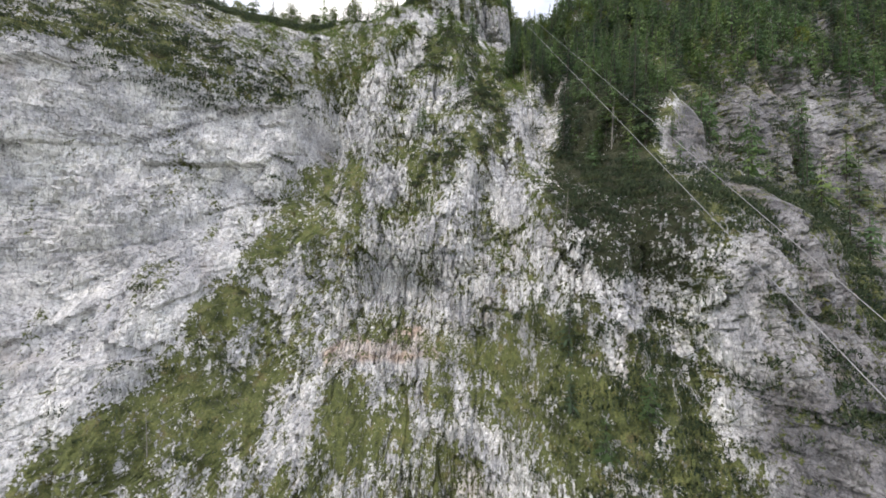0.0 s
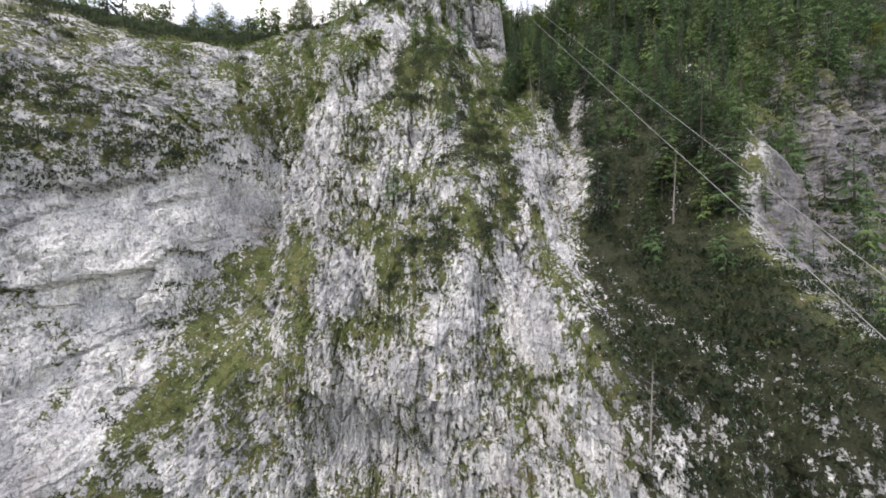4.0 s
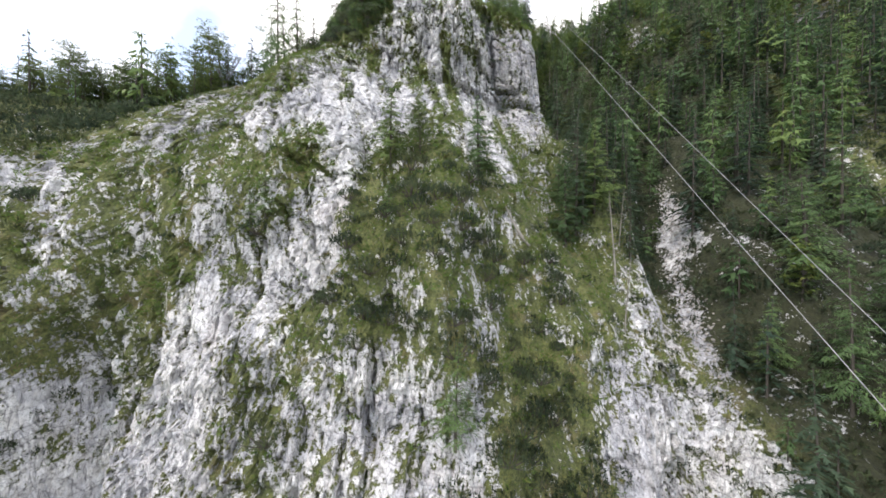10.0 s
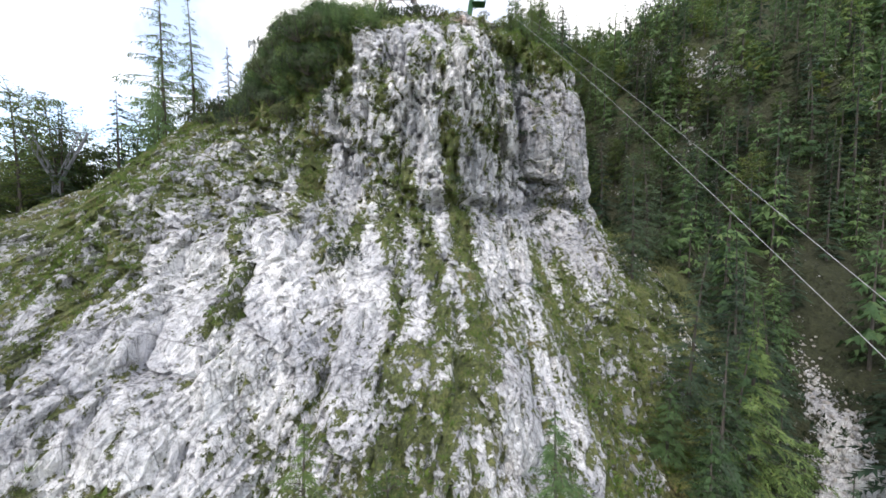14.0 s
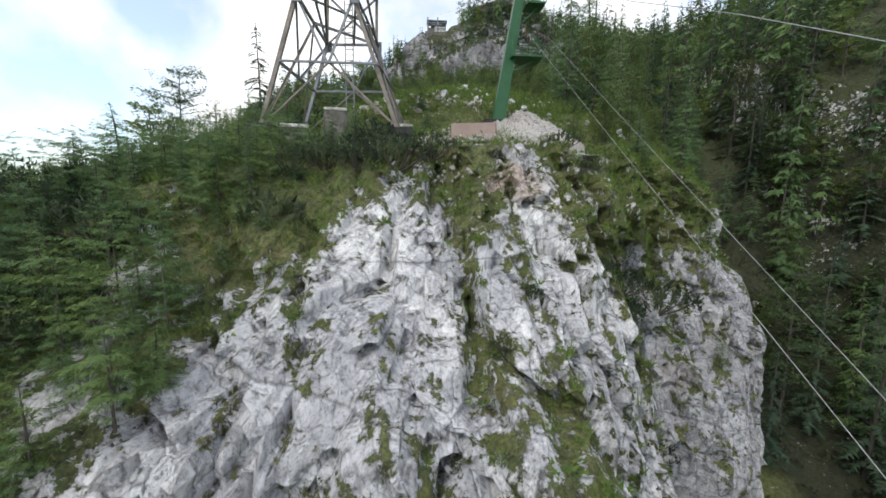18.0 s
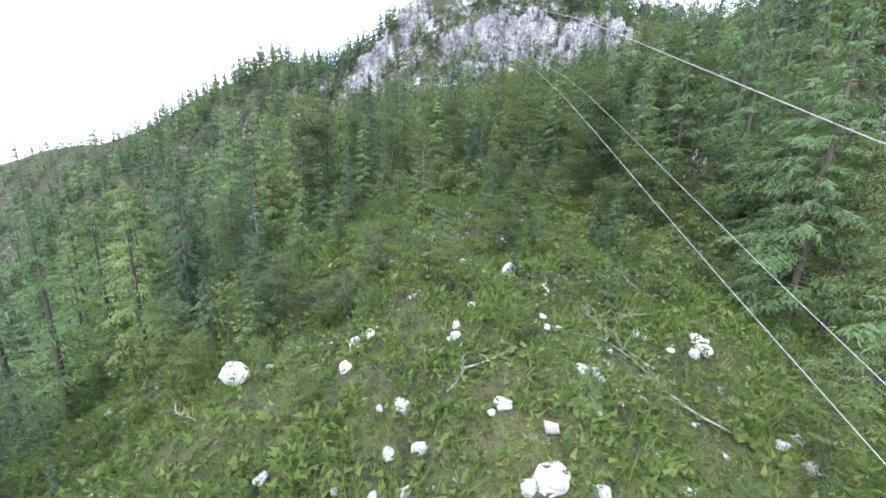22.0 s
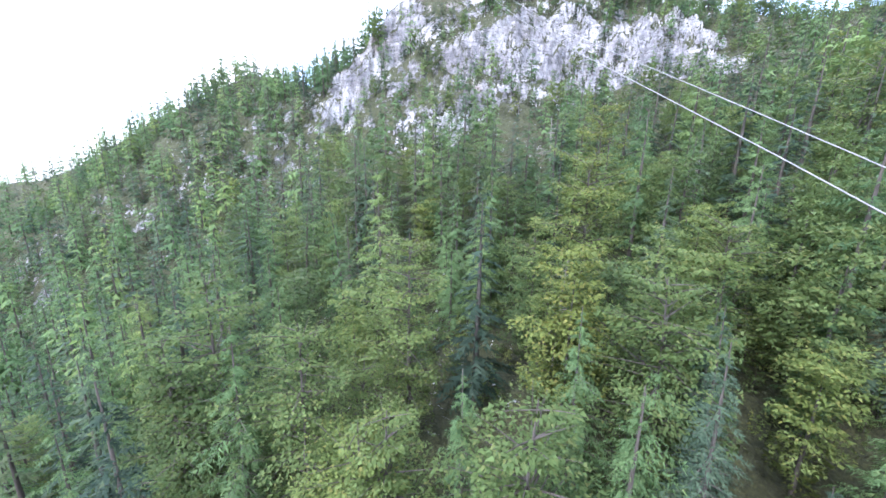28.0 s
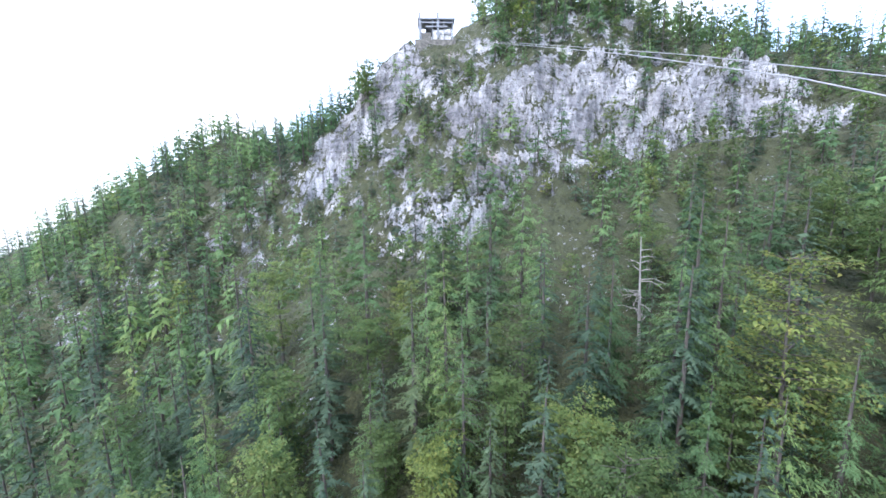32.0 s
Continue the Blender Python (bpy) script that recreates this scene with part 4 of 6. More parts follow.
def mugo(seed, width, height, stems, n=30, fine=0.55):
    """Low mountain pine: a mound of upturned brushes."""
    rng = np.random.default_rng(seed)
    wood, crown = Soup(), Soup()
    for i in range(stems):
        a, r = i * 2.4, width * 0.5 * np.sqrt((i + 0.5) / stems)
        tip = np.array([np.cos(a) * r, np.sin(a) * r, height * (1 - 0.55 * (2 * r / width) ** 2) * rng.uniform(0.7, 1.1)])
        if i % 3 == 0:
            wood.tube([[0, 0, -0.3], tip * [0.6, 0.6, 0.25], tip * [1, 1, 0.8]], [0.05, 0.04, 0.02], 4)
        s = rng.random(n)
        p = tip + np.array([0, 0, 1]) * ((s - 0.85) * 0.55)[:, None] + rng.normal(0, 0.07, (n, 3))
        d = unit(unit(tip * [1, 1, 0]) * 0.35 + np.array([0, 0, 0.9]) + rng.normal(0, 0.55, (n, 3)))
        z = rng.uniform(0.22, 0.42, n) * fine
        crown.leaves(p, d, unit(np.cross(d, rng.normal(0, 1, (n, 3)))), z, z * 0.36)
    return wood, crown


def plant(name, soups, leaf_mat, label, category, crown_name="crown", wood_mat=None):
    """A plant as a thing, kept far below the ground until it is copied to its places."""
    root = tagged(new(name), label, category)
    part("trunk" if crown_name == "crown" else "stem", soups[0].mesh(name + "_wood", wood_mat or BARK), root)
    part(crown_name, soups[1].mesh(name + "_leaves", leaf_mat, {"larch": "cone", "spruce": "cone", "tree": "ball", "bush": "cushion"}.get(category)), root)
    return root


# fine patterns for trees beside the cable line, plainer ones farther off
HERO_LARCH = [larch(s, h, 0) for s, h in ((1, 12), (2, 11), (3, 13), (4, 10))]
HERO_SPRUCE = [spruce(s, h, 0) for s, h in ((11, 12), (12, 11), (13, 13))]
HERO_BEECH = [beech(s, h, 0) for s, h in ((21, 10), (22, 9), (23, 11))]
LARCHES = [larch(s, h, 1) for s, h in ((5, 12), (6, 11), (7, 13), (8, 10))]
SPRUCES = [spruce(s, h, 1) for s, h in ((14, 12), (15, 11), (16, 13))]
BEECHES = [beech(s, h, 1) for s, h in ((24, 10), (25, 9), (26, 11))]
MUGOS = [mugo(s, w, h, 44) for s, w, h in ((31, 3.2, 1.5), (32, 2.4, 1.2), (33, 3.8, 1.7))]


def pick(rng, weight, count, apart):
    """Grid places drawn by weight, not nearer to one another than apart."""
    area = np.linalg.norm(np.cross(du, dv), axis=-1)
    p = (weight.clip(0) * area).ravel()
    order = rng.choice(p.size, size=min(count * 6, int((p > 0).sum())), replace=False, p=p / p.sum())
    got, held = [], {}
    flat = pos.reshape(-1, 3)
    for o in order:
        q = flat[o]
        key = tuple((q // apart).astype(int))
        if any(np.sum((held[k] - q) ** 2) < apart**2 for k in ((key[0] + a, key[1] + b, key[2] + c) for a in (-1, 0, 1) for b in (-1, 0, 1) for c in (-1, 0, 1)) if k in held):
            continue
        held[key] = q
        got.append(q)
        if len(got) == count:
            break
    return np.array(got)


def ground_at(x, y):
    """Height of the back of the mountain, or of the front, below a point of the plan."""
    c = int(np.argmin(np.abs(xs - x)))
    r = int(np.argmin(np.abs(GY[c] - y) + 0.02 * (np.arange(GY.shape[1]) < 60)))
    return float(GZ[c, r])


rng = np.random.default_rng(5)
makers = []
for name, kinds, mat, label, cat in (
    ("larch_tree", LARCHES, LARCH, "light green larch with thin drooping branches on the mountainside", "larch"),
    ("spruce_tree", SPRUCES, SPRUCE, "dark green spruce standing on the wooded slope", "spruce"),
    ("beech_tree", BEECHES, BEECH, "yellow-green broadleaf tree with layered branches on the slope", "tree"),
    ("mountain_pine", MUGOS, PINE, "low dark green mountain pine bush among the rocks", "bush"),
):
    makers.append([plant(name, s, mat, label, cat, "crown" if cat != "bush" else "foliage") for s in kinds])
FINE = [
    [plant(name, s, mat, label, cat) for s in kinds]
    for name, kinds, mat, label, cat in (
        ("larch_tree", HERO_LARCH, LARCH, "light green larch with thin drooping branches on the mountainside", "larch"),
        ("spruce_tree", HERO_SPRUCE, SPRUCE, "dark green spruce standing on the wooded slope", "spruce"),
        ("beech_tree", HERO_BEECH, BEECH, "yellow-green broadleaf tree with layered branches on the slope", "tree"),
    )
]
TALL = ((12, 11, 13, 10), (12, 11, 13), (10, 9, 11), (1, 1, 1), (6, 9, 5))
SPAN_DOWN = ((-60, -59.5), (-30.3, -34.1), (6.6, -2.6), (29.8, 17.8), (48.4, 34.5), (81, 59.4), (94.3, 68.7), (102.7, 74.6))
SPAN_UP = ((104.3, 75.2), (110.2, 77.5), (114, 79.4), (122.6, 83.7), (133, 87.7), (147.6, 94.2), (160, 99.6), (165.4, 102.2), (171, 104.9), (176, 106.9), (183, 109.6), (200, 116.2), (240, 134.5), (268, 145.5))


def under_cables(x, y, z, h):
    """Trees below the cable line are kept well under the cables."""
    off = abs(x - 1)
    if off < 17 and y > 106:
        h = min(h, float(np.interp(y, *np.array(SPAN_UP).T)) - z - 6.0 + 0.6 * max(0, off - 11))
    return h


USED = set()


def stand(kind, i, x, y, z, size, turn, label="", wide=1.0):
    """Puts a plant at its place: the first use moves the pattern, later ones copy it."""
    fine = kind < 3 and size > 0.34 and (abs(x - 2) < 19 and 117 < y < 184 or y < 104 and -8 < x < 31 and z > 20)
    src = (FINE if fine else makers)[kind][i % len(makers[kind])]
    m = Matrix.Translation((x, y, z)) @ Euler((0, 0, turn)).to_matrix().to_4x4() @ Matrix.Diagonal((size * wide, size * wide, size, 1))
    if src.name not in USED:
        USED.add(src.name)
        src.matrix_basis = m
        ob = src
    else:
        keep = src.matrix_basis.copy()
        src.matrix_basis = Matrix.Identity(4)
        ob = copy_thing(src, m)
        src.matrix_basis = keep
    if label:
        ob["label"] = label
    return ob


# places of the near plants
slope_ok = smooth(UP, 0.12, 0.36)
fore = ~is_back
forest_r = (1 - GULLY) * IN_WOOD * (smooth(GZ, -12, -2) + 0.1 * smooth(GZ, -70, -60))
ridge = is_back * smooth(GY, 114, 128) * smooth(-np.abs(GX - 4), -48, -30) * smooth(-GY, -200, -188)
clear = (1 - 1.1 * bump_at(GX, GY, 3, 112, 8, 9) * is_back).clip(0)
knob_left = 1.3 * SHOULDER + 0.8 * is_back * smooth(-GX, 12, 18) * smooth(GX, -40, -30) * smooth(-GY, -125, -115)
saddle = is_back * smooth(-GX, 34, 40) * smooth(GX, -92, -84) * np.exp(-((GY - 95) / 4.0) ** 2)
apron = fore * smooth(GX, 14, 18) * smooth(-GX, -31, -27) * smooth(GZ, 14, 22) * smooth(-GZ, -50, -46) * smooth(UP, 0.05, 0.2) * (1 - GULLY)
spots = np.concatenate([pick(rng, forest_r * smooth(UP, 0.05, 0.3), 60, 4.6), pick(rng, ridge * clear * slope_ok, 160, 3.7), pick(rng, saddle, 120, 1.7), pick(rng, apron, 14, 3.0), pick(rng, knob_left * smooth(UP, 0.1, 0.3), 12, 1.8)])
for i, q in enumerate(spots):
    w = rng.random()
    back = q[1] > 118
    kind = (0 if w < 0.52 else 1 if w < 0.68 else 2) if back else (0 if w < 0.45 else 1 if w < 0.85 else 2)
    s = rng.uniform(0.6, 1.3) * (1.1 if q[2] < 60 else 1.0) * (0.5 if q[1] < 128 and q[0] < 20 and back else 1.0) * (0.22 if q[0] < -4 and q[1] < 125 else 1.0)
    if q[0] < -34 and q[1] < 112:
        kind, s = (2 if w < 0.85 else 1), rng.uniform(0.8, 1.25)
    if q[0] < 0 and q[0] > -30 and q[1] < 106:
        kind, s = (0 if w < 0.9 else 2), rng.uniform(0.16, 0.34) * (0.55 if q[2] > 56 else 1.0)
    if q[0] > 13 and q[1] < 104:
        kind = 0 if w < 0.35 else 1
    tall = TALL[kind][i % len(TALL[kind])]
    s = under_cables(*q, s * tall) / tall
    if s > 0.12:
        stand(kind, i, q[0], q[1], q[2] - 0.2, s, rng.uniform(0, 6.28))
shrub_w = (0.05 + 1.2 * SHRUBBY * smooth(-GX, -14, -11) * (1 + 3 * smooth(GX, -14, -11))) * fore * smooth(TURF, 0.38, 0.55) * smooth(-np.abs(GX), -84, -64) * smooth(GZ, -60, -40)
dense_w = SHOULDER * smooth(-GX, 8.5, 11) + is_back * smooth(-GY, -118, -110) * bump_at(GX, GY, -14, 102, 6, 9) + 0.8 * bump_at(GX, GZ, -9, 64.5, 4.0, 1.6) * fore
low_w = fore * smooth(GX - 18, 0, 3) * smooth(-GX, -62, -54) * smooth(-GZ, 14, 22) * smooth(GZ, -80, -70) * smooth(TURF, 0.3, 0.45)
for weight, count, apart, lo, hi in ((shrub_w, 200, 1.6, 0.5, 1.15), (dense_w * smooth(-GX, 8, 10), 120, 1.2, 0.5, 0.95)):
    for i, q in enumerate(pick(rng, weight, count, apart)):
        stand(3, i, q[0], q[1], q[2] - 0.1, rng.uniform(lo, hi), rng.uniform(0, 6.28))


def forest(name, kinds, mat, places, sizes, label, category):
    """Distant trees that nobody could count, as one wood mesh and one leaf mesh under a thing."""
    root = tagged(new(name), label, category, kind="stuff")
    rng = np.random.default_rng(len(places))
    for which, pname, pm in ((0, "trunks", BARK), (1, "crowns", mat)):
        vs, fs, ns, n, tones = [], [], [], 0, []
        shape = "cushion" if category == "scrub" else "ball" if "broadleaf" in name else "cone"
        ready = [crown_normals(k[1][0], shape) for k in kinds]
        turned_ = [facing(k[1][0], k[1][1], w) for k, w in zip(kinds, ready)]
        for i, (q, s) in enumerate(zip(places, sizes)):
            v, f = kinds[i % len(kinds)][which]
            f = turned_[i % len(kinds)] if which else f
            a = i * 2.4
            ca, sa = np.cos(a), np.sin(a)
            r = np.stack([v[:, 0] * ca - v[:, 1] * sa, v[:, 0] * sa + v[:, 1] * ca, v[:, 2]], 1) * s + q
            vs.append(r)
            fs.append(f + n)
            n += len(v)
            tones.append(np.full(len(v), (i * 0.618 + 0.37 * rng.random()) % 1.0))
            if which:
                w = ready[i % len(kinds)]
                ns.append(np.stack([w[:, 0] * ca - w[:, 1] * sa, w[:, 0] * sa + w[:, 1] * ca, w[:, 2]], 1))
        me = fast_mesh(pname, np.concatenate(vs), np.concatenate(fs), [pm])
        if which:
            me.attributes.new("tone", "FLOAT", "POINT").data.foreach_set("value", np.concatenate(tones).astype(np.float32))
            soft_normals(me, np.concatenate(ns))
        part(pname, me, root)
    return root


def light_kind(make, height=0.0):
    """Plain stems for distant trees: one tapered trunk each, none for low scrub."""
    kinds = []
    for a, b in make:
        stem = Soup()
        stem.tube([[0, 0, -0.8], [0, 0, 0.5 * height + 0.05], [0, 0, 0.92 * height + 0.1]], [0.015 * height + 0.01, 0.009 * height + 0.008, 0.02], 4)
        kinds.append((stem.arrays(), b.arrays()))
    return kinds


FAR_LARCH, MID_LARCH = (light_kind([larch(s + 3 * f, 12, f) for s in (41, 42, 43)], 12) for f in (2, 1))
FAR_SPRUCE, MID_SPRUCE = (light_kind([spruce(s + 3 * f, 12, f) for s in (51, 52, 53)], 12) for f in (2, 1))
FAR_BEECH, MID_BEECH = (light_kind([beech(s + 3 * f, 9, f) for s in (61, 62)], 8) for f in (2, 1))
# the upper slopes, the sides of the ridge, the far spurs, the saddle's back and the upper right-hand slope
far_w = is_back * smooth(GY, 180, 195) * smooth(UP, 0.30, 0.48) * smooth(-np.abs(GX), -220, -180) * smooth(-GY, -350, -330) * (0.7 + 0.6 * bump_at(GX, GY, 0, 210, 90, 60))
far_w = far_w + 0.9 * is_back * smooth(np.abs(GX - 4), 32, 46) * smooth(UP, 0.35, 0.5) * smooth(-np.abs(GX), -200, -150) * smooth(-GY, -200, -180)
far_w = far_w + 0.9 * is_back * smooth(GX, 14, 20) * smooth(-GX, -60, -50) * smooth(GY, 100, 106) * smooth(-GY, -190, -170) + 1.3 * ridge * clear
far_w = far_w + 0.8 * fore * smooth(-GX, 66, 80) * smooth(GZ, 34, 44) * smooth(GX, -140, -110) + 0.9 * fore * smooth(GX, 24, 30) * smooth(-GX, -120, -100) * smooth(GZ, 26, 36) * smooth(UP, 0.05, 0.2)
far_w = far_w + 0.6 * IN_WOOD * smooth(GZ, -22, -10) * smooth(-GZ, -30, -22)
gorge = fore * smooth(GX - WOOD_END, 0, 3) * (GX > 20) * smooth(-GX, -165, -150)
far_w = far_w + gorge * (0.9 * smooth(GZ, 14, 26) + 0.5 * smooth(fbm(GX / 9, GZ / 14, GX * 0, 3, 141), 0.1, 0.3) * smooth(GZ, -40, -20))
far_w = far_w + 1.2 * is_back * smooth(GX, 24, 34) * smooth(-GX, -110, -90) * smooth(GY, 180, 195) * smooth(-GY, -258, -243) * smooth(UP, 0.3, 0.5)
far = pick(rng, far_w * (1 - GULLY), 5000, 2.2)
kind_of = rng.random(len(far))
kind_of[(far[:, 0] > 18) & (far[:, 1] < 116)] *= 0.74
kind_of[(far[:, 0] < -14) & (far[:, 1] > 150)] *= 0.71
leafy = (np.abs(far[:, 0] - 20) < 22) & (far[:, 1] > 112) & (far[:, 1] < 190) & (rng.random(len(far)) < 0.3)
kind_of[leafy] = 0.9
size_of = rng.uniform(0.5, 1.25, len(far)) * np.where((far[:, 1] < 100) & (far[:, 2] < 28) & (far[:, 0] < 60), 0.6, 1.0)
size_of = np.array([under_cables(*q, 12 * s) / 12 for q, s in zip(far, size_of)])
near_cliff = (far[:, 1] > 206) & (far[:, 1] < 252) & (far[:, 0] > -30) & (far[:, 0] < 110)
size_of[near_cliff] *= 0.58
close = (np.abs(far[:, 0] - 4) < 38) & (far[:, 1] < 204) & (far[:, 1] > 104)
small = size_of > 0.1
# those right beside the cable line stand as trees of their own
beside = (np.abs(far[:, 0] - 2) < 13) & (far[:, 1] > 119) & (far[:, 1] < 178) & small
for i in np.nonzero(beside)[0][:40]:
    kind = 2 if kind_of[i] > 0.55 else 1 if kind_of[i] > 0.2 else 0
    stand(kind, int(i), *far[i] - [0, 0, 0.15], 12 * size_of[i] / TALL[kind][i % len(TALL[kind])], i * 1.9)
small = small & ~np.isin(np.arange(len(far)), np.nonzero(beside)[0][:40])
for sel, near_kinds, far_kinds, mat, nm, lab in (
    (kind_of < 0.42, MID_LARCH, FAR_LARCH, LARCH, "larch_forest", "larch forest covering the mountain slopes"),
    ((kind_of >= 0.42) & (kind_of < 0.70), MID_SPRUCE, FAR_SPRUCE, SPRUCE, "spruce_forest", "dark spruce forest on the mountain slopes"),
    (kind_of >= 0.70, MID_BEECH, FAR_BEECH, BEECH, "broadleaf_forest", "yellow-green broadleaf woods on the slopes"),
):
    for zone, kinds, where in ((close, near_kinds, "dense "), (~close, far_kinds, "distant ")):
        keep = sel & zone & small
        forest(nm, kinds, mat, far[keep], size_of[keep], where + lab, "forest")

# soft young larches on the head's left shoulder
soft_w = SHOULDER * smooth(GZ, 54, 57) * smooth(GX, -24, -18) * smooth(-GX, 6, 8) + is_back * smooth(-GX, 4.5, 6) * smooth(GX, -20, -14) * smooth(-GY, -99, -95)
soft_ones = pick(rng, soft_w, 330, 0.5)
SOFT = light_kind([conifer(s, 9, 0.36, 0.15, 11, 5, 26, bare=0.03, hang=0.4, fan=0.2, wide=0.16, rounded=0.5, rise=0.3, split=3, loose=0.05) for s in (75, 76)], 8)
forest("larch_scrub", SOFT, LARCH, soft_ones, rng.uniform(0.09, 0.26, len(soft_ones)), "soft light green larch saplings crowding beside the rock head", "scrub")

# young growth below the trees
young_w = is_back * smooth(GY, 115, 120) * smooth(-GY, -182, -172) * smooth(-np.abs(GX - 2), -38, -28)
young_w = young_w + 0.7 * is_back * smooth(GY, 105, 109) * smooth(-GY, -121, -116) * smooth(-np.abs(GX - 1), -15, -10) * smooth(fbm(GX / 3, GY / 3, GX * 0, 3, 93), -0.15, 0.2)
young = pick(rng, young_w, 950, 0.9)
YOUNG = light_kind([conifer(s, 9, 0.36, 0.1, 6, 4, 20, bare=0.05, wide=0.62, rounded=0.8, rise=0.4, loose=0.08, leafy=0.5) for s in (65, 66, 67)], 8)
forest("undergrowth", YOUNG, BEECH, young, rng.uniform(0.10, 0.30, len(young)) * np.where(young[:, 1] < 119, 0.45, 1.0), "young beech and larch undergrowth on the wooded ridge", "undergrowth")

# dark scrub on the right-hand slope and the ledges
SCRUB = light_kind([mugo(s, 2.6, 1.2, 14, 9, 1.15) for s in (71, 72)])
scrub_w = 1.6 * SHRUBBY * (1 + 1.5 * smooth(-GX, 36, 44)) + 0.25 * GRASSY + 0.5 * ridge * smooth(np.abs(GX - 2), 14, 22) + 0.6 * fore * smooth(GX, 54, 60) * smooth(-GX, -120, -95) * smooth(GZ, 8, 22)
rim_w = fore * smooth(GX, 19, 22) * smooth(-GX, -36, -30) * smooth(GZ, -14, -8) * smooth(-GZ, -48, -44) * (1 - GULLY) * smooth(TURF, 0.3, 0.45)
bushes = pick(rng, 1.5 * rim_w + scrub_w + 0.5 * dense_w + 2.6 * low_w * (1 - BARE), 3600, 1.1)
dark = pick(rng, (IN_WOOD * smooth(GZ, -32, -20) * smooth(-GZ, -34, -26) + 0.6 * gorge * smooth(TURF, 0.25, 0.45)) * (1 - GULLY) * (1 - 0.8 * BARE), 2000, 1.2)
forest("scrub", SCRUB, PINE, dark, rng.uniform(0.6, 1.5, len(dark)), "dense dark scrub below the trees of the steep slope", "scrub")
big_ones = np.where((bushes[:, 2] < -14) & (bushes[:, 0] > 14) | (bushes[:, 0] < -38), 1.6, 1.0)
forest("scrub", SCRUB, PINE, bushes, rng.uniform(0.35, 0.9, len(bushes)) * big_ones, "dark green scrub covering the ledges and slopes", "scrub")


def scatter(rng, w, count):
    area = np.linalg.norm(np.cross(du, dv), axis=-1)
    p = (w.clip(0) * area).ravel()
    return pos.reshape(-1, 3)[rng.choice(p.size, count, p=p / p.sum())]


LUSH = smooth(TURF, 0.46, 0.62) * (is_back * smooth(-GY, -146, -134) * smooth(-np.abs(GX), -26, -18) * 2.2 + fore * smooth(GZ, 28, 40) * smooth(-np.abs(GX + 4), -30, -20))


def tufts():
    """Grass on the turf of the rock head and the saddle: bent blades in clumps."""
    rng = np.random.default_rng(77)
    at = scatter(rng, LUSH, 46000) + rng.normal(0, 0.08, (46000, 3)) * [1, 1, 0.1] - [0, 0, 0.05]
    high = 0.6 + 0.9 * smooth(fbm(at[:, 0] / 1.7, at[:, 1] / 1.7, at[:, 0] * 0, 3, 88), -0.15, 0.3)
    long_ = np.repeat(rng.uniform(0.16, 0.62, len(at)) * np.where(at[:, 1] > 96, high, 0.9), 6)
    at = np.repeat(at, 6, 0) + rng.normal(0, 0.07, (len(at) * 6, 3)) * [1, 1, 0]
    m = len(at)
    d = unit(np.array([0, -0.15, 1.0]) + rng.normal(0, 0.5, (m, 3)))
    s = Soup()
    s.leaves(at, d, unit(np.cross(d, rng.normal(0, 1, (m, 3)))), long_ * rng.uniform(0.5, 1.1, m), 0.02 + 0.03 * rng.random(m))
    return s.mesh("grass", GRASS)


tagged(new("grass", tufts()), "tall green and straw-coloured grass on the ledges", "grass", kind="stuff")


def herbs():
    """Leafy herbs and low bilberry growth among the grass and on the turf of the front."""
    rng = np.random.default_rng(78)
    w = LUSH + 0.5 * fore * smooth(TURF, 0.42, 0.6) * smooth(GZ, -10, 5) * smooth(-np.abs(GX + 8), -38, -28)
    w = w + 5 * LUSH * is_back * smooth(GY, 105, 110) * smooth(-np.abs(GX - 1), -16, -11)
    front = fore * smooth(TURF, 0.42, 0.6) * smooth(GZ, -45, -30) * smooth(-GX, -24, -18) * smooth(GX, -60, -50) * (1 + 2 * smooth(GZ, 8, 16))
    at = np.concatenate([scatter(rng, w, 9000), scatter(rng, front, 7000)])
    size = np.repeat(rng.uniform(0.3, 1.05, len(at)) ** 1.5 * np.where(np.arange(len(at)) < 9000, np.where(at[:, 1] < 96, 0.6, 1.0), np.where(at[:, 2] > 34, 0.6, 1.5)), 18)
    at = np.repeat(at, 18, 0)
    m = len(at)
    off = unit(rng.normal(0, 1, (m, 3)) * [1, 1, 0.8])
    off[:, 2] = np.abs(off[:, 2])
    d = unit(off + rng.normal(0, 0.35, (m, 3)))
    s = Soup()
    s.leaves(at + off * (size * 0.6 * rng.random(m))[:, None], d, unit(np.cross(d, rng.normal(0, 1, (m, 3)))), 0.2 * size + 0.05, 0.11 * size + 0.025)
    return s.mesh("herbs", HERB)


tagged(new("herbs", herbs()), "low leafy herbs and bilberry growth among the grass", "herbs", kind="stuff")

# ---- built things ----
def box_mesh(name, sx, sy, sz, mat, bevel=0.02, taper=1.0):
    """A box on its base with bevelled edges; taper scales its top."""
    bm = bmesh.new()
    bmesh.ops.create_cube(bm, size=1.0)
    for v in bm.verts:
        k = taper if v.co.z > 0 else 1.0
        v.co = Vector((v.co.x * sx * k, v.co.y * sy * k, (v.co.z + 0.5) * sz))
    if bevel:
        bmesh.ops.bevel(bm, geom=bm.edges[:], offset=bevel, segments=2, affect="EDGES")
    me = bpy.data.meshes.new(name)
    bm.to_mesh(me)
    bm.free()
    me.materials.append(mat)
    return me


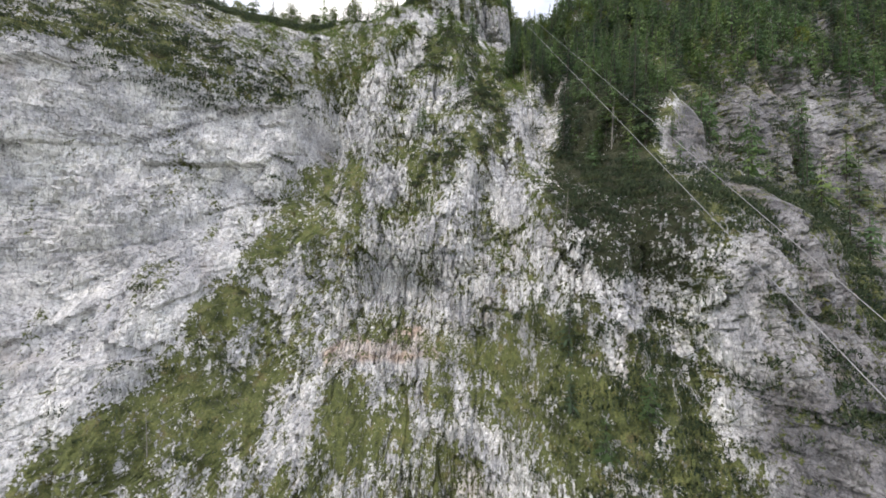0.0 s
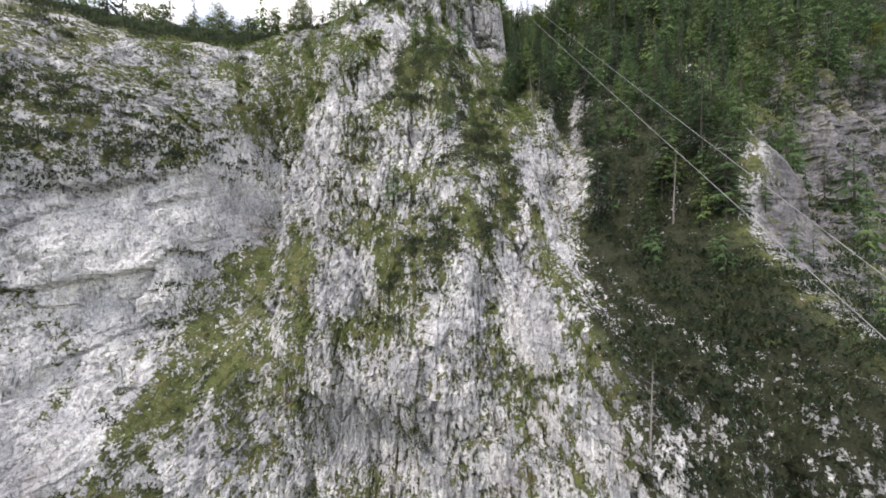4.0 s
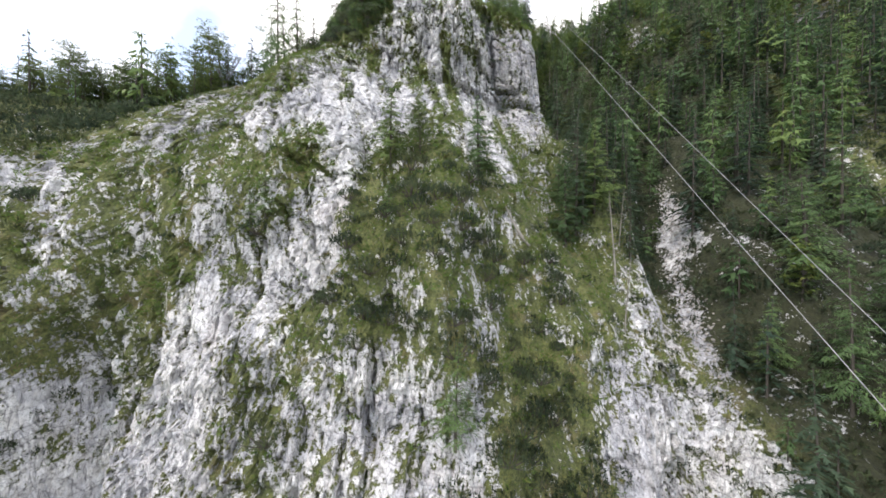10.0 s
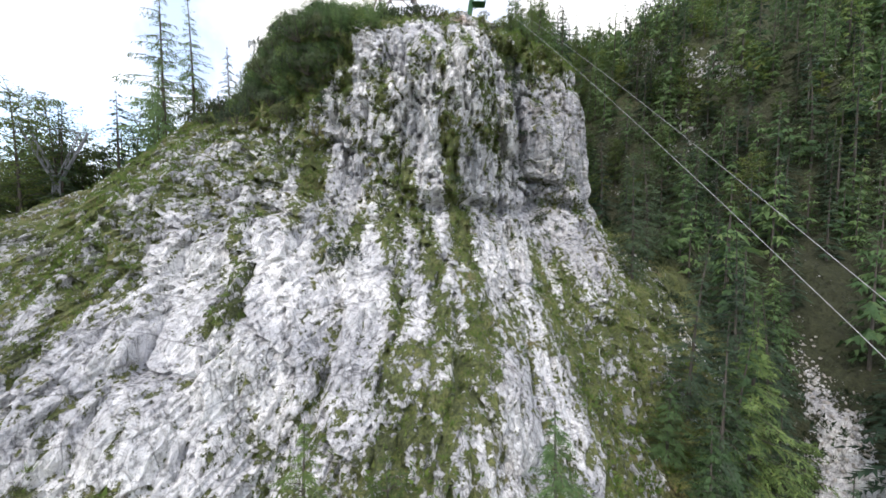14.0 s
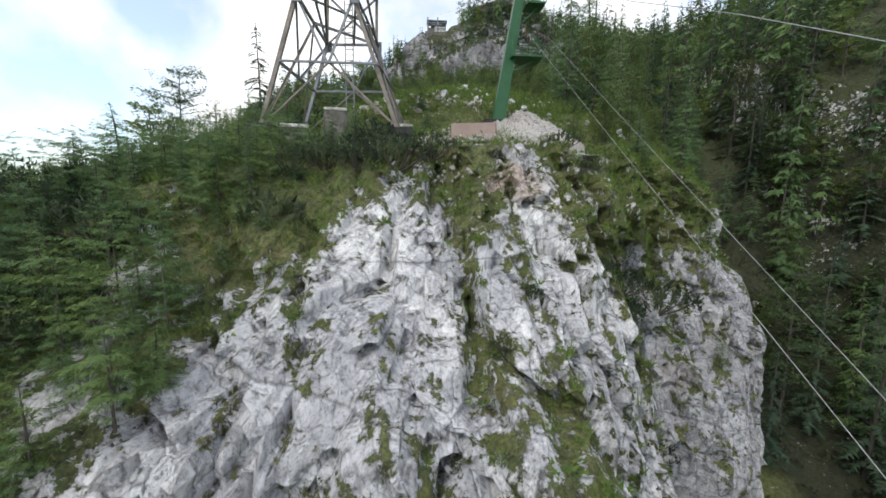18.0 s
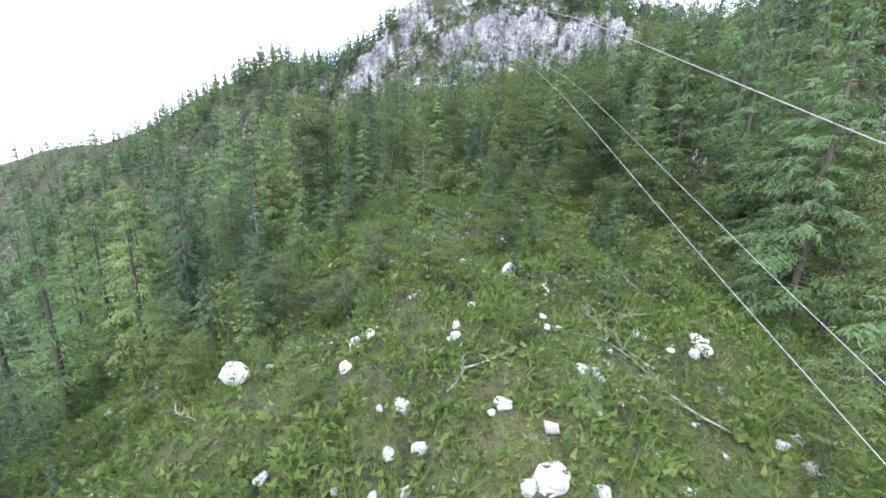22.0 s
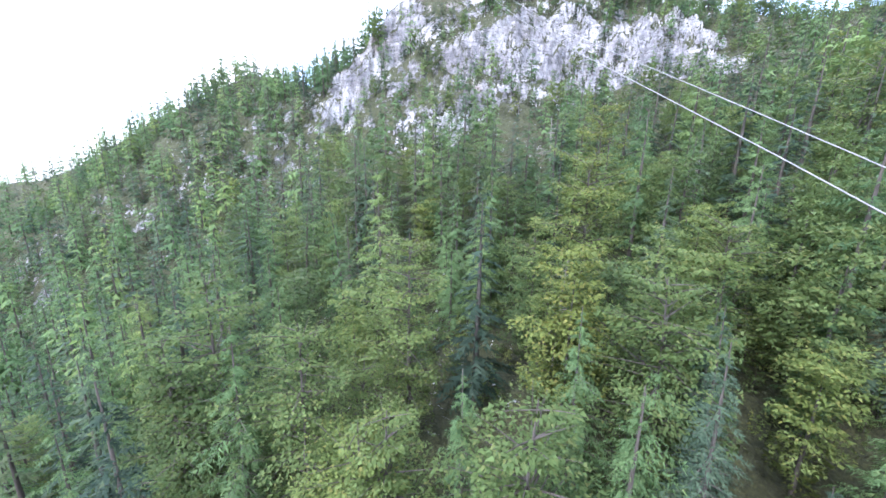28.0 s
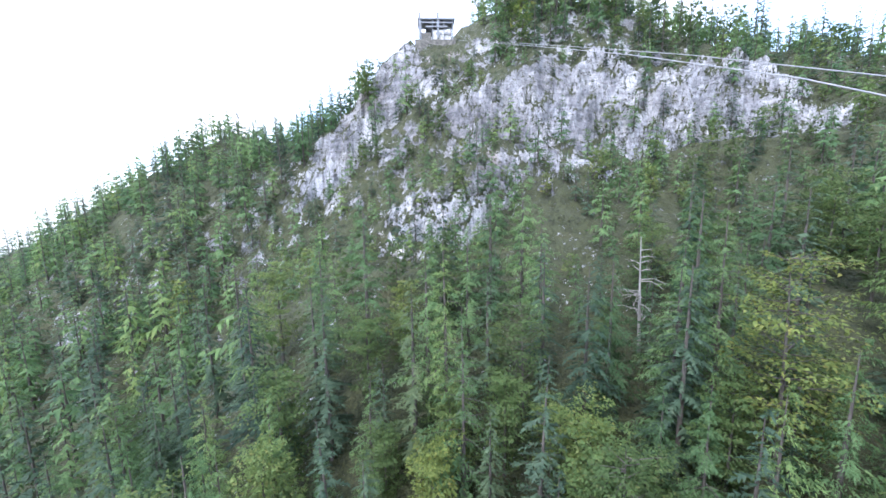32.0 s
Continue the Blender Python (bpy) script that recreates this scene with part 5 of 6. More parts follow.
def bar(name, a, b, width, mat, parent, angle=True, label=""):
    """A steel member from a to b: an angle section, or a square tube."""
    a, b = np.array(a, float), np.array(b, float)
    d = unit(b - a)
    ref = np.array([0, 0, 1.0]) if abs(d[2]) < 0.9 else np.array([0, 1.0, 0])
    u = unit(np.cross(d, ref))
    v = np.cross(u, d)
    w, t = width, width * 0.14
    prof = [(0, 0), (w, 0), (w, t), (t, t), (t, w), (0, w)] if angle else [(-w / 2, -w / 2), (w / 2, -w / 2), (w / 2, w / 2), (-w / 2, w / 2)]
    n = len(prof)
    ring = np.array([u * p + v * q for p, q in prof])
    verts = np.concatenate([a + ring, b + ring])
    faces = [[i, (i + 1) % n, n + (i + 1) % n, n + i] for i in range(n)] + [list(range(n))[::-1], list(range(n, 2 * n))]
    me = bpy.data.meshes.new(name)
    me.from_pydata([tuple(p) for p in verts], [], faces)
    me.materials.append(mat)
    me.update()
    return part(name, me, parent, label)


def placed(ob, x, y, z, turn=0.0):
    ob.matrix_basis = pose(x, y, z, 0, 0, turn)
    return ob


def lattice_pylon():
    root = tagged(new("lattice_pylon"), "tall grey steel lattice pylon on four dark footings", "pylon")
    cx = -5.35
    feet = {(-1, -1): (-8.4, 98.6, 68.6), (1, -1): (-2.3, 98.75, 68.6), (1, 1): (-2.1, 105.1, 69.3), (-1, 1): (-8.5, 105.1, 69.2)}
    ring = {(-1, -1): (-6.75, 98.95, 74.3), (1, -1): (-4.3, 99.05, 74.4), (1, 1): (-3.9, 104.8, 74.5), (-1, 1): (-6.8, 104.8, 74.4)}
    top = {k: (ring[k][0] + (0.1 if k[0] > 0 else 0.35), ring[k][1] - 0.1 * k[1], 83.0) for k in ring}
    lerp = lambda p, q, s: tuple(np.array(p) * (1 - s) + np.array(q) * s)
    order = [(-1, -1), (1, -1), (1, 1), (-1, 1)]
    for k in order:
        mat = STEEL_BROWN if k[1] < 0 else STEEL
        bar("leg", feet[k], ring[k], 0.17, mat, root)
        bar("leg", ring[k], top[k], 0.15, STEEL_BROWN, root)
        bm_plate = box_mesh("gusset_plate", 0.42, 0.05, 0.6, STEEL, 0.01)
        g = part("gusset_plate", bm_plate, root)
        g.matrix_basis = pose(ring[k][0], ring[k][1] + 0.13 * k[1], ring[k][2] - 0.35)
        for s in (-0.17, 0.17):
            for h in (0.1, 0.25, 0.4, 0.55):
                bolt = part("bolt", box_mesh("bolt", 0.05, 0.04, 0.05, STEEL, 0.008), g)
                bolt.location = (s, -0.05, h)
    for i in range(4):
        p, q = order[i], order[(i + 1) % 4]
        mid = lambda s: (lerp(feet[p], ring[p], s), lerp(feet[q], ring[q], s))
        a, b = mid(0.5)
        centre = lerp(a, b, 0.5)
        bar("strut", a, b, 0.11, STEEL, root)
        bar("brace", feet[p], lerp(ring[p], ring[q], 0.5) if i % 2 else centre, 0.095, STEEL_BROWN, root)
        bar("brace", feet[q], lerp(ring[p], ring[q], 0.5) if i % 2 else centre, 0.095, STEEL_BROWN, root)
        bar("brace", centre, ring[p], 0.095, STEEL, root)
        bar("brace", centre, ring[q], 0.095, STEEL, root)
        bar("strut", ring[p], ring[q], 0.12, STEEL, root)
        bar("strut", lerp(ring[p], ring[q], 0.0), lerp(ring[order[(i + 2) % 4]], ring[q], 0.5), 0.11, STEEL, root)
        for s0, s1 in ((0.0, 0.3), (0.3, 0.6), (0.6, 0.85), (0.85, 1.0)):
            bar("brace", lerp(ring[p], top[p], s0), lerp(ring[q], top[q], s1), 0.11, STEEL, root)
            bar("brace", lerp(ring[q], top[q], s0), lerp(ring[p], top[p], s1), 0.11, STEEL_BROWN, root)
            bar("strut", lerp(ring[p], top[p], s1), lerp(ring[q], top[q], s1), 0.10, STEEL, root)
    for y in (103.9, 104.6):
        bar("crossarm", (-9.0, y, 79.05), (-2.05, y, 79.05), 0.12, STEEL, root)
    for k in range(9):
        x = -8.9 + 0.8 * k
        bar("crossarm_web", (x, 103.95, 79.08), (x + 0.4, 104.6, 79.08), 0.06, STEEL, root)
    ladder = part("ladder", box_mesh("ladder", 0.05, 0.05, 11.0, STEEL, 0.005), root)
    ladder.location = (-5.7, 104.2, 69.6)
    for i in range(36):
        r = part("rung", box_mesh("rung", 0.42, 0.03, 0.03, STEEL, 0), ladder)
        r.location = (0.22, 0, 0.2 + 0.3 * i)
    rail = part("rail", box_mesh("rail", 0.05, 0.05, 11.0, STEEL, 0.005), ladder)
    rail.location = (0.45, 0, 0)
    for i, k in enumerate(order):
        f = part("footing", box_mesh("footing", 1.0, 1.0, 1.3, CONCRETE_DARK, 0.04), root, "dark painted concrete footing")
        f.location = (feet[k][0] + 0.05, feet[k][1], feet[k][2] - 1.15)
    return root


lattice_pylon()


def pedestal(x, y, top, size, turn):
    root = tagged(new("concrete_pedestal"), "stained old concrete pedestal with a pale weathered top", "pedestal", "old pedestals")
    part("base_block", box_mesh("base_block", size * 1.25, size * 1.25, 1.7, CONCRETE, 0.05, 0.82), root)
    cap = part("cap", box_mesh("cap", size * 1.06, size * 1.06, 0.16, CAP, 0.04, 0.96), root, "pale weathered concrete cap")
    cap.location = (0, 0, 1.7)
    for dx in (-0.25, 0.25):
        s = part("anchor_stub", box_mesh("anchor_stub", 0.09, 0.3, 0.07, STEEL_BROWN, 0.01), cap)
        s.location = (dx * size, 0, 0.155)
    placed(root, x, y, top - 1.86, turn)


CAP = plain_material("weathered_cap", (0.16, 0.15, 0.13), (0.80, 0.78, 0.74), 2.6, 0.9, 0, 0.5, 0.03)
pedestal(-7.25, 99.35, 68.85, 1.35, 12)
pedestal(-5.85, 102.0, 70.2, 1.12, 8)
pedestal(-2.5, 102.75, 69.6, 1.28, 5)


def mast():
    root = tagged(new("green_cable_mast"), "green painted steel mast leaning over the cables on a dark base", "mast")
    base = part("base", box_mesh("base", 1.75, 1.7, 1.4, CONCRETE_DARK, 0.05), root, "dark concrete base block")
    base.matrix_basis = pose(3.15, 104.3, 68.85, 0, 0, 8)
    foot_, bend, tip = np.array([3.35, 104.3, 70.2]), np.array([4.55, 104.35, 78.5]), np.array([6.2, 104.4, 78.3])
    up = unit(bend - foot_)

    def hollow(name, a, b, wa, wb, da, db):
        d = unit(b - a)
        s = unit(np.cross(d, [0, 1.0, 0]))
        f = np.cross(s, d)
        bm = bmesh.new()
        rings = []
        for p, w, e in ((a, wa, da), (b, wb, db)):
            rings.append([bm.verts.new(p + s * x * w / 2 + f * y * e / 2) for x, y in ((-1, -1), (1, -1), (1, 1), (-1, 1))])
        for i in range(4):
            bm.faces.new((rings[0][i], rings[0][(i + 1) % 4], rings[1][(i + 1) % 4], rings[1][i]))
        bm.faces.new(rings[0][::-1])
        bm.faces.new(rings[1])
        bmesh.ops.recalc_face_normals(bm, faces=bm.faces[:])
        bmesh.ops.bevel(bm, geom=bm.edges[:], offset=0.02, segments=2, affect="EDGES")
        me = bpy.data.meshes.new(name)
        bm.to_mesh(me)
        bm.free()
        me.materials.append(GREEN_PAINT)
        return part(name, me, root)

    hollow("column", foot_, bend + up * 0.25, 0.72, 0.5, 0.62, 0.5)
    arm = hollow("arm", bend - np.array([0.1, 0, 0]), tip, 0.52, 0.3, 0.48, 0.36)
    plate = part("base_plate", box_mesh("base_plate", 0.95, 0.9, 0.05, GREEN_PAINT, 0.01), root)
    plate.location = (3.35, 104.3, 70.24)
    saddle = part("rope_saddle", box_mesh("rope_saddle", 0.16, 1.5, 0.22, CONCRETE_DARK, 0.04), root, "dark cast rope saddle")
    saddle.matrix_basis = pose(6.1, 104.4, 77.6, 28)
    bar("saddle_hanger", (6.05, 104.4, 77.75), (6.05, 104.4, 78.3), 0.12, GREEN_PAINT, root)
    # upper and lower working platforms with railings
    for z0, x0, x1, y0, y1 in ((73.78, 3.9, 5.75, 103.5, 104.9), (76.75, 4.7, 5.8, 103.7, 104.9)):
        deck = part("platform", box_mesh("platform", x1 - x0, y1 - y0, 0.09, GREEN_PAINT, 0.015), root)
        deck.location = ((x0 + x1) / 2, (y0 + y1) / 2, z0)
        for x, y in ((x0, y0), ((x0 + x1) / 2, y0), (x1, y0), (x1, y1), ((x0 + x1) / 2, y1)):
            bar("railing_post", (x, y, z0 + 0.05), (x, y, z0 + 1.1), 0.045, GREEN_PAINT, root, False)
        for h in (0.4, 0.75, 1.1):
            bar("railing_bar", (x0, y0, z0 + h), (x1, y0, z0 + h), 0.035, GREEN_PAINT, root, False)
            bar("railing_bar", (x1, y0, z0 + h), (x1, y1, z0 + h), 0.035, GREEN_PAINT, root, False)
            bar("railing_bar", (x0, y1, z0 + h), (x1, y1, z0 + h), 0.035, GREEN_PAINT, root, False)
        bar("bracket", (x0 - 0.1, (y0 + y1) / 2, z0 - 0.9), (x1 - 0.3, (y0 + y1) / 2, z0), 0.1, GREEN_PAINT, root)
    # roller batteries that carry the two lower ropes
    for x in (4.6, 5.6):
        frame_ = bar("roller_beam", (x, 102.6, 74.35), (x, 104.5, 75.5), 0.07, RED_PAINT, root, False, "red roller beam")
        for s in (0.1, 0.36, 0.63, 0.9):
            y, z = 102.6 + 1.9 * s, 74.47 + 1.15 * s
            bm = bmesh.new()
            bmesh.ops.create_cone(bm, cap_ends=True, segments=20, radius1=0.17, radius2=0.17, depth=0.09)
            bmesh.ops.bevel(bm, geom=[e for e in bm.edges if len(e.link_faces) == 2 and e.calc_face_angle() > 1], offset=0.02, segments=1, affect="EDGES")
            me = bpy.data.meshes.new("roller")
            bm.to_mesh(me)
            bm.free()
            me.materials.append(CONCRETE_DARK)
            r = part("roller", me, frame_)
            r.matrix_basis = Matrix.Translation((x - 0.02, y, z - 0.2)) @ Euler((0, radians(90), 0)).to_matrix().to_4x4()
        bar("bracket", (x, 103.55, 74.9), (x - 0.25, 104.3, 74.9), 0.09, GREEN_PAINT, root)
    return root


mast()

plinth = tagged(new("concrete_block"), "new pinkish concrete block with a rusty top plate on rubble", "block")
part("body", box_mesh("body", 1.95, 1.1, 1.05, CONCRETE_PINK, 0.03), plinth)
lid = part("plate", box_mesh("plate", 0.45, 0.4, 0.03, plain_material("rust", (0.10, 0.035, 0.022), (0.22, 0.09, 0.05), 4, 0.9), 0.005), plinth, "rusty steel plate")
lid.location = (0.1, 0, 1.05)
placed(plinth, 1.05, 98.2, 67.85, -14)


def rope(name, pts, radius, label):
    cu = bpy.data.curves.new(name, "CURVE")
    cu.dimensions, cu.bevel_depth, cu.bevel_resolution = "3D", radius, 2
    sp = cu.splines.new("POLY")
    sp.points.add(len(pts) - 1)
    for p, q in zip(sp.points, pts):
        p.co = (*q, 1)
    cu.materials.append(ROPE)
    dep = bpy.data.objects.new(name + "_curve", cu)
    me = bpy.data.meshes.new_from_object(dep)
    bpy.data.objects.remove(dep)
    return tagged(new(name, me), label, "cable")


def sagging(x, knots):
    ky, kz = np.array(knots, float).T
    y = np.linspace(ky[0], ky[-1], 60)
    return [(x, float(a), float(b)) for a, b in zip(y, catmull(ky, kz[:, None], y)[:, 0])]


for x in (4.6, 5.6):
    rope("haul_cable", sagging(x, SPAN_DOWN) + sagging(x, SPAN_UP), 0.0065, "thin grey steel cable running up over the mast rollers")
rope("track_cable", sagging(6.1, ((-60, -51), (-38, -32), (0, 2), (40, 36), (60, 51.5), (80, 64.2), (94.3, 72.4), (100.5, 75.5), (104.4, 77.75), (112.2, 81.0), (124.5, 86.7), (134.4, 90.6), (163, 103.3), (200, 119.5), (268, 148.5))), 0.010, "thick pale steel track cable over the mast arm")


def boulder_mesh(seed):
    """A broken block: a ball cut flat by a dozen random planes, with a rough skin."""
    r = random.Random(seed)
    bm = bmesh.new()
    bmesh.ops.create_icosphere(bm, subdivisions=3, radius=0.6)
    off = Vector((r.random() * 50, r.random() * 50, r.random() * 50))
    planes = [(Vector((r.gauss(0, 1), r.gauss(0, 1), r.gauss(0, 0.8))).normalized(), r.uniform(0.26, 0.46)) for _ in range(12)]
    for v in bm.verts:
        for n_, d in planes:
            over = v.co.dot(n_) - d
            if over > 0:
                v.co -= n_ * over
        v.co += v.co.normalized() * 0.03 * noise.noise(v.co * 7 + off)
    me = bpy.data.meshes.new("boulder")
    bm.to_mesh(me)
    bm.free()
    me.materials.append(ROCK)
    return me


BOULDERS = [boulder_mesh(i) for i in range(6)]
rb = np.random.default_rng(9)
bw = is_back * (bump_at(GX, GY, 1, 109.5, 7, 3.0) + 0.25 * bump_at(GX, GY, 1, 116, 9, 6)) * smooth(GY, 104, 107)
placed_stones = [(2.2, 113.1, 0.6), (-6.0, 117.8, 0.8), (-2.4, 117.0, 0.5), (-0.3, 114.4, 0.35), (3.2, 121.0, 0.5)]
placed_stones = [np.array([x, y, ground_at(x, y), s]) for x, y, s in placed_stones]


def clustered(spots_):
    """Each stone with one to three smaller ones broken off beside it."""
    out = []
    for q in spots_:
        out.append(q)
        for _ in range(int(rb.integers(0, 3))):
            x, y = q[0] + rb.normal(0, 0.4), q[1] + rb.normal(0, 0.35)
            out.append(np.array([x, y, ground_at(x, y), rb.uniform(0.15, 0.35)]))
    return out


for i, q in enumerate(placed_stones + clustered(list(pick(rb, bw, 75, 0.8)))):
    s = q[3] if len(q) > 3 else rb.choice([0.18, 0.28, 0.4, 0.6], p=[0.4, 0.32, 0.2, 0.08])
    ob = tagged(new("boulder", BOULDERS[i % 6]), "white limestone boulder lying in the grass", "boulder", "boulders on the saddle")
    ob.matrix_basis = Matrix.Translation((q[0], q[1], q[2] + 0.08 * s)) @ Euler((rb.normal(0, 0.3), rb.normal(0, 0.3), rb.uniform(0, 6.3))).to_matrix().to_4x4() @ Matrix.Diagonal((s * 1.3, s, s * 1.1, 1))


def rubble(w, count, lo, hi, seed):
    """Broken stone strewn where the weight is high."""
    r = np.random.default_rng(seed)
    area = np.linalg.norm(np.cross(du, dv), axis=-1)
    p = (w * area).ravel()
    at = pos.reshape(-1, 3)[r.choice(p.size, count, p=p / p.sum())] + r.normal(0, 0.08, (count, 3))
    base = np.array([[-1, -1, -1], [1, -1, -1], [1, 1, -1], [-1, 1, -1], [-0.7, -0.8, 0.8], [0.8, -0.6, 0.6], [0.6, 0.7, 0.9], [-0.8, 0.6, 0.7]]) * 0.5
    faces = np.array([[0, 3, 2, 1], [4, 5, 6, 7], [0, 1, 5, 4], [1, 2, 6, 5], [2, 3, 7, 6], [3, 0, 4, 7]])
    vs, fs = [], []
    for i, q in enumerate(at):
        m = np.array(Euler((r.uniform(0, 6), r.uniform(0, 6), r.uniform(0, 6))).to_matrix())
        s = r.uniform(lo, hi) * (1.7 if q[2] < 50 else 1)
        vs.append((base * (1 + r.normal(0, 0.2, (8, 3)))) @ m * s + q)
        fs.append(faces + 8 * i)
    return fast_mesh("scree", np.concatenate(vs), np.concatenate(fs), [GRAVEL])


tagged(new("scree", rubble(is_back * bump_at(GX, GY, 0.6, 97.4, 2.4, 1.2) * 14 + fore * GULLY + 1.2 * fore * bump_at(GX, GZ, 1, 66.3, 2.0, 1.0), 2400, 0.05, 0.14, 3)), "pale broken limestone rubble", "rubble", kind="stuff")
strewn = is_back * smooth(GY, 104, 107) * smooth(-GY, -115, -110) * smooth(-np.abs(GX + 1), -13, -8) * smooth(fbm(GX / 1.6, GY / 1.6, GX * 0, 3, 99), 0.12, 0.3)
tagged(new("loose_stones", rubble(strewn, 170, 0.10, 0.34, 4)), "white limestone chunks strewn over the grass of the saddle", "stones", kind="stuff")


def gravel_heap(cx, cy, top, rx, ry, height):
    """A spread heap of pale gravel with loose stones on it."""
    r = np.random.default_rng(12)
    n = 70
    u, v = np.meshgrid(np.linspace(-1, 1, n), np.linspace(-1, 1, n), indexing="ij")
    k = np.clip(1 - np.sqrt(u**2 + v**2), 0, 1)
    x, y = cx + u * rx, cy + v * ry
    z = top - height + height * (k**0.85) * (1 + 0.12 * fbm(x / 0.8, y / 0.8, x * 0, 3, 5)) + 0.05 * fbm(x / 0.15, y / 0.15, x * 0, 2, 6) - 0.6 * (k <= 0)
    root = tagged(new("gravel_heap"), "heap of pale gravel beside the mast base", "gravel")
    part("mound", fast_mesh("mound", np.stack([x, y, z], -1).reshape(-1, 3), grid_faces(n, n), [GRAVEL]), root)
    base = np.array([[-1, -1, -1], [1, -1, -1], [1, 1, -1], [-1, 1, -1], [-0.7, -0.8, 0.8], [0.8, -0.6, 0.6], [0.6, 0.7, 0.9], [-0.8, 0.6, 0.7]]) * 0.5
    faces = np.array([[0, 3, 2, 1], [4, 5, 6, 7], [0, 1, 5, 4], [1, 2, 6, 5], [2, 3, 7, 6], [3, 0, 4, 7]])
    vs, fs = [], []
    for i in range(2600):
        a, b = np.clip(r.normal(n / 2, n / 5, 2), 2, n - 3).astype(int)
        m = np.array(Euler((r.uniform(0, 6), r.uniform(0, 6), r.uniform(0, 6))).to_matrix())
        vs.append((base * (1 + r.normal(0, 0.2, (8, 3)))) @ m * r.choice([0.035, 0.06, 0.10], p=[0.65, 0.28, 0.07]) + [x[a, b] + r.normal(0, 0.03), y[a, b] + r.normal(0, 0.03), z[a, b]])
        fs.append(faces + 8 * i)
    tagged(part("gravel", fast_mesh("gravel", np.concatenate(vs), np.concatenate(fs), [GRAVEL]), root), kind="stuff")


gravel_heap(3.75, 100.5, 70.05, 3.2, 2.9, 1.8)


def fallen_branch(x, y, length, turn, seed):
    """A bleached branch lying on the slope, with broken side twigs."""
    r = np.random.default_rng(seed)
    wood = Soup()
    f = np.linspace(0, 1, 9)
    d = np.array([np.cos(turn), np.sin(turn)])
    pts = np.array([[x + d[0] * length * k + 0.12 * np.sin(5 * k + seed), y + d[1] * length * k, 0] for k in f])
    pts[:, 2] = [ground_at(p[0], p[1]) for p in pts]
    pts[:, 2] = np.convolve(np.pad(pts[:, 2], 2, mode="edge"), np.ones(5) / 5, "valid") + 0.08 + 0.12 * f
    wood.tube(pts, 0.010 + 0.024 * (1 - f), 6)
    root = tagged(new("fallen_branch"), "bleached fallen branch lying in the grass", "branch", "fallen branches")
    part("stem", wood.mesh("stem", DEADWOOD), root)
    for i in range(12):
        t = Soup()
        p = pts[int(r.integers(2, 8))]
        q = p + unit(np.array([*(d * r.uniform(0, 1)), r.uniform(-0.1, 0.7)]) + r.normal(0, 0.5, 3) * [1, 1, 0.3]) * length * r.uniform(0.1, 0.28)
        t.tube([p, (p + q) / 2 + [0, 0, 0.04], q], [0.014, 0.010, 0.004], 4)
        part("twig", t.mesh("twig", DEADWOOD), root)


for i, (x, y, ln, turn) in enumerate(((6.3, 116.2, 3.2, 2.0), (7.4, 114.6, 3.8, 2.3), (1.0, 116.2, 1.4, 0.3), (0.4, 115.6, 1.2, 1.0), (5.6, 118.2, 2.0, 0.1), (-6.6, 116.6, 1.6, 2.4), (8.2, 119.5, 2.6, 1.6))):
    fallen_branch(x, y, ln, turn, i + 3)


def fallen_log():
    """A bleached, split trunk lying down the slope below the rock head."""
    root = tagged(new("fallen_log"), "bleached split tree trunk lying on the steep grass", "log")
    ends = []
    for x, z in ((6.2, 25.6), (7.0, 24.0), (7.8, 22.4), (8.5, 21.2)):
        c = int(np.argmin(np.abs(xs - x)))
        row = int(np.argmin(np.abs(GZ[c, :N_FRONT] - z)))
        ends.append([x, float(GY[c, row]) - 0.15, float(GZ[c, row]) + 0.2])
    log, stub = Soup(), Soup()
    log.tube(ends, [0.07, 0.15, 0.18, 0.12], 8)
    part("trunk", log.mesh("trunk", DEADWOOD), root)
    for k, d in ((1, (0.5, -0.4, 0.6)), (2, (-0.6, -0.3, 0.4)), (1, (-0.3, -0.5, 0.8))):
        p = np.array(ends[k])
        stub.tube([p, p + np.array(d) * 0.5, p + np.array(d)], [0.05, 0.03, 0.01], 5)
    part("branch_stub", stub.mesh("branch_stub", DEADWOOD), root)


fallen_log()


def dead_tree(seed, height, spread):
    r = np.random.default_rng(seed)
    wood, twig = Soup(), Soup()
    f = np.linspace(0, 1, 7)
    pts = np.stack([0.04 * height * np.sin(f * 2 + seed), 0.03 * height * f, height * f], 1)
    pts[0, 2] = -0.5
    wood.tube(pts, 0.015 + (0.008 * height + 0.03) * (1 - f), 6)
    for i in range(int(height * 4)):
        h = 0.25 + 0.72 * r.random()
        a = i * 2.4
        L = spread * height * (1.1 - h) * r.uniform(0.5, 1.2)
        o = np.array([np.cos(a), np.sin(a), 0])
        p0 = np.array([0.04 * height * np.sin(h * 2 + seed), 0.03 * height * h, h * height])
        p1, p2 = p0 + o * L * 0.5 + [0, 0, 0.1 * L], p0 + o * L + [0, 0, r.uniform(-0.1, 0.35) * L]
        twig.tube([p0, p1, p2], [0.03, 0.02, 0.007], 3)
        for k in range(3):
            q = p1 * (1 - k / 3) + p2 * k / 3
            twig.tube([q, q + unit(o + r.normal(0, 0.7, 3)) * L * 0.35], [0.014, 0.004], 3)
    return wood, twig


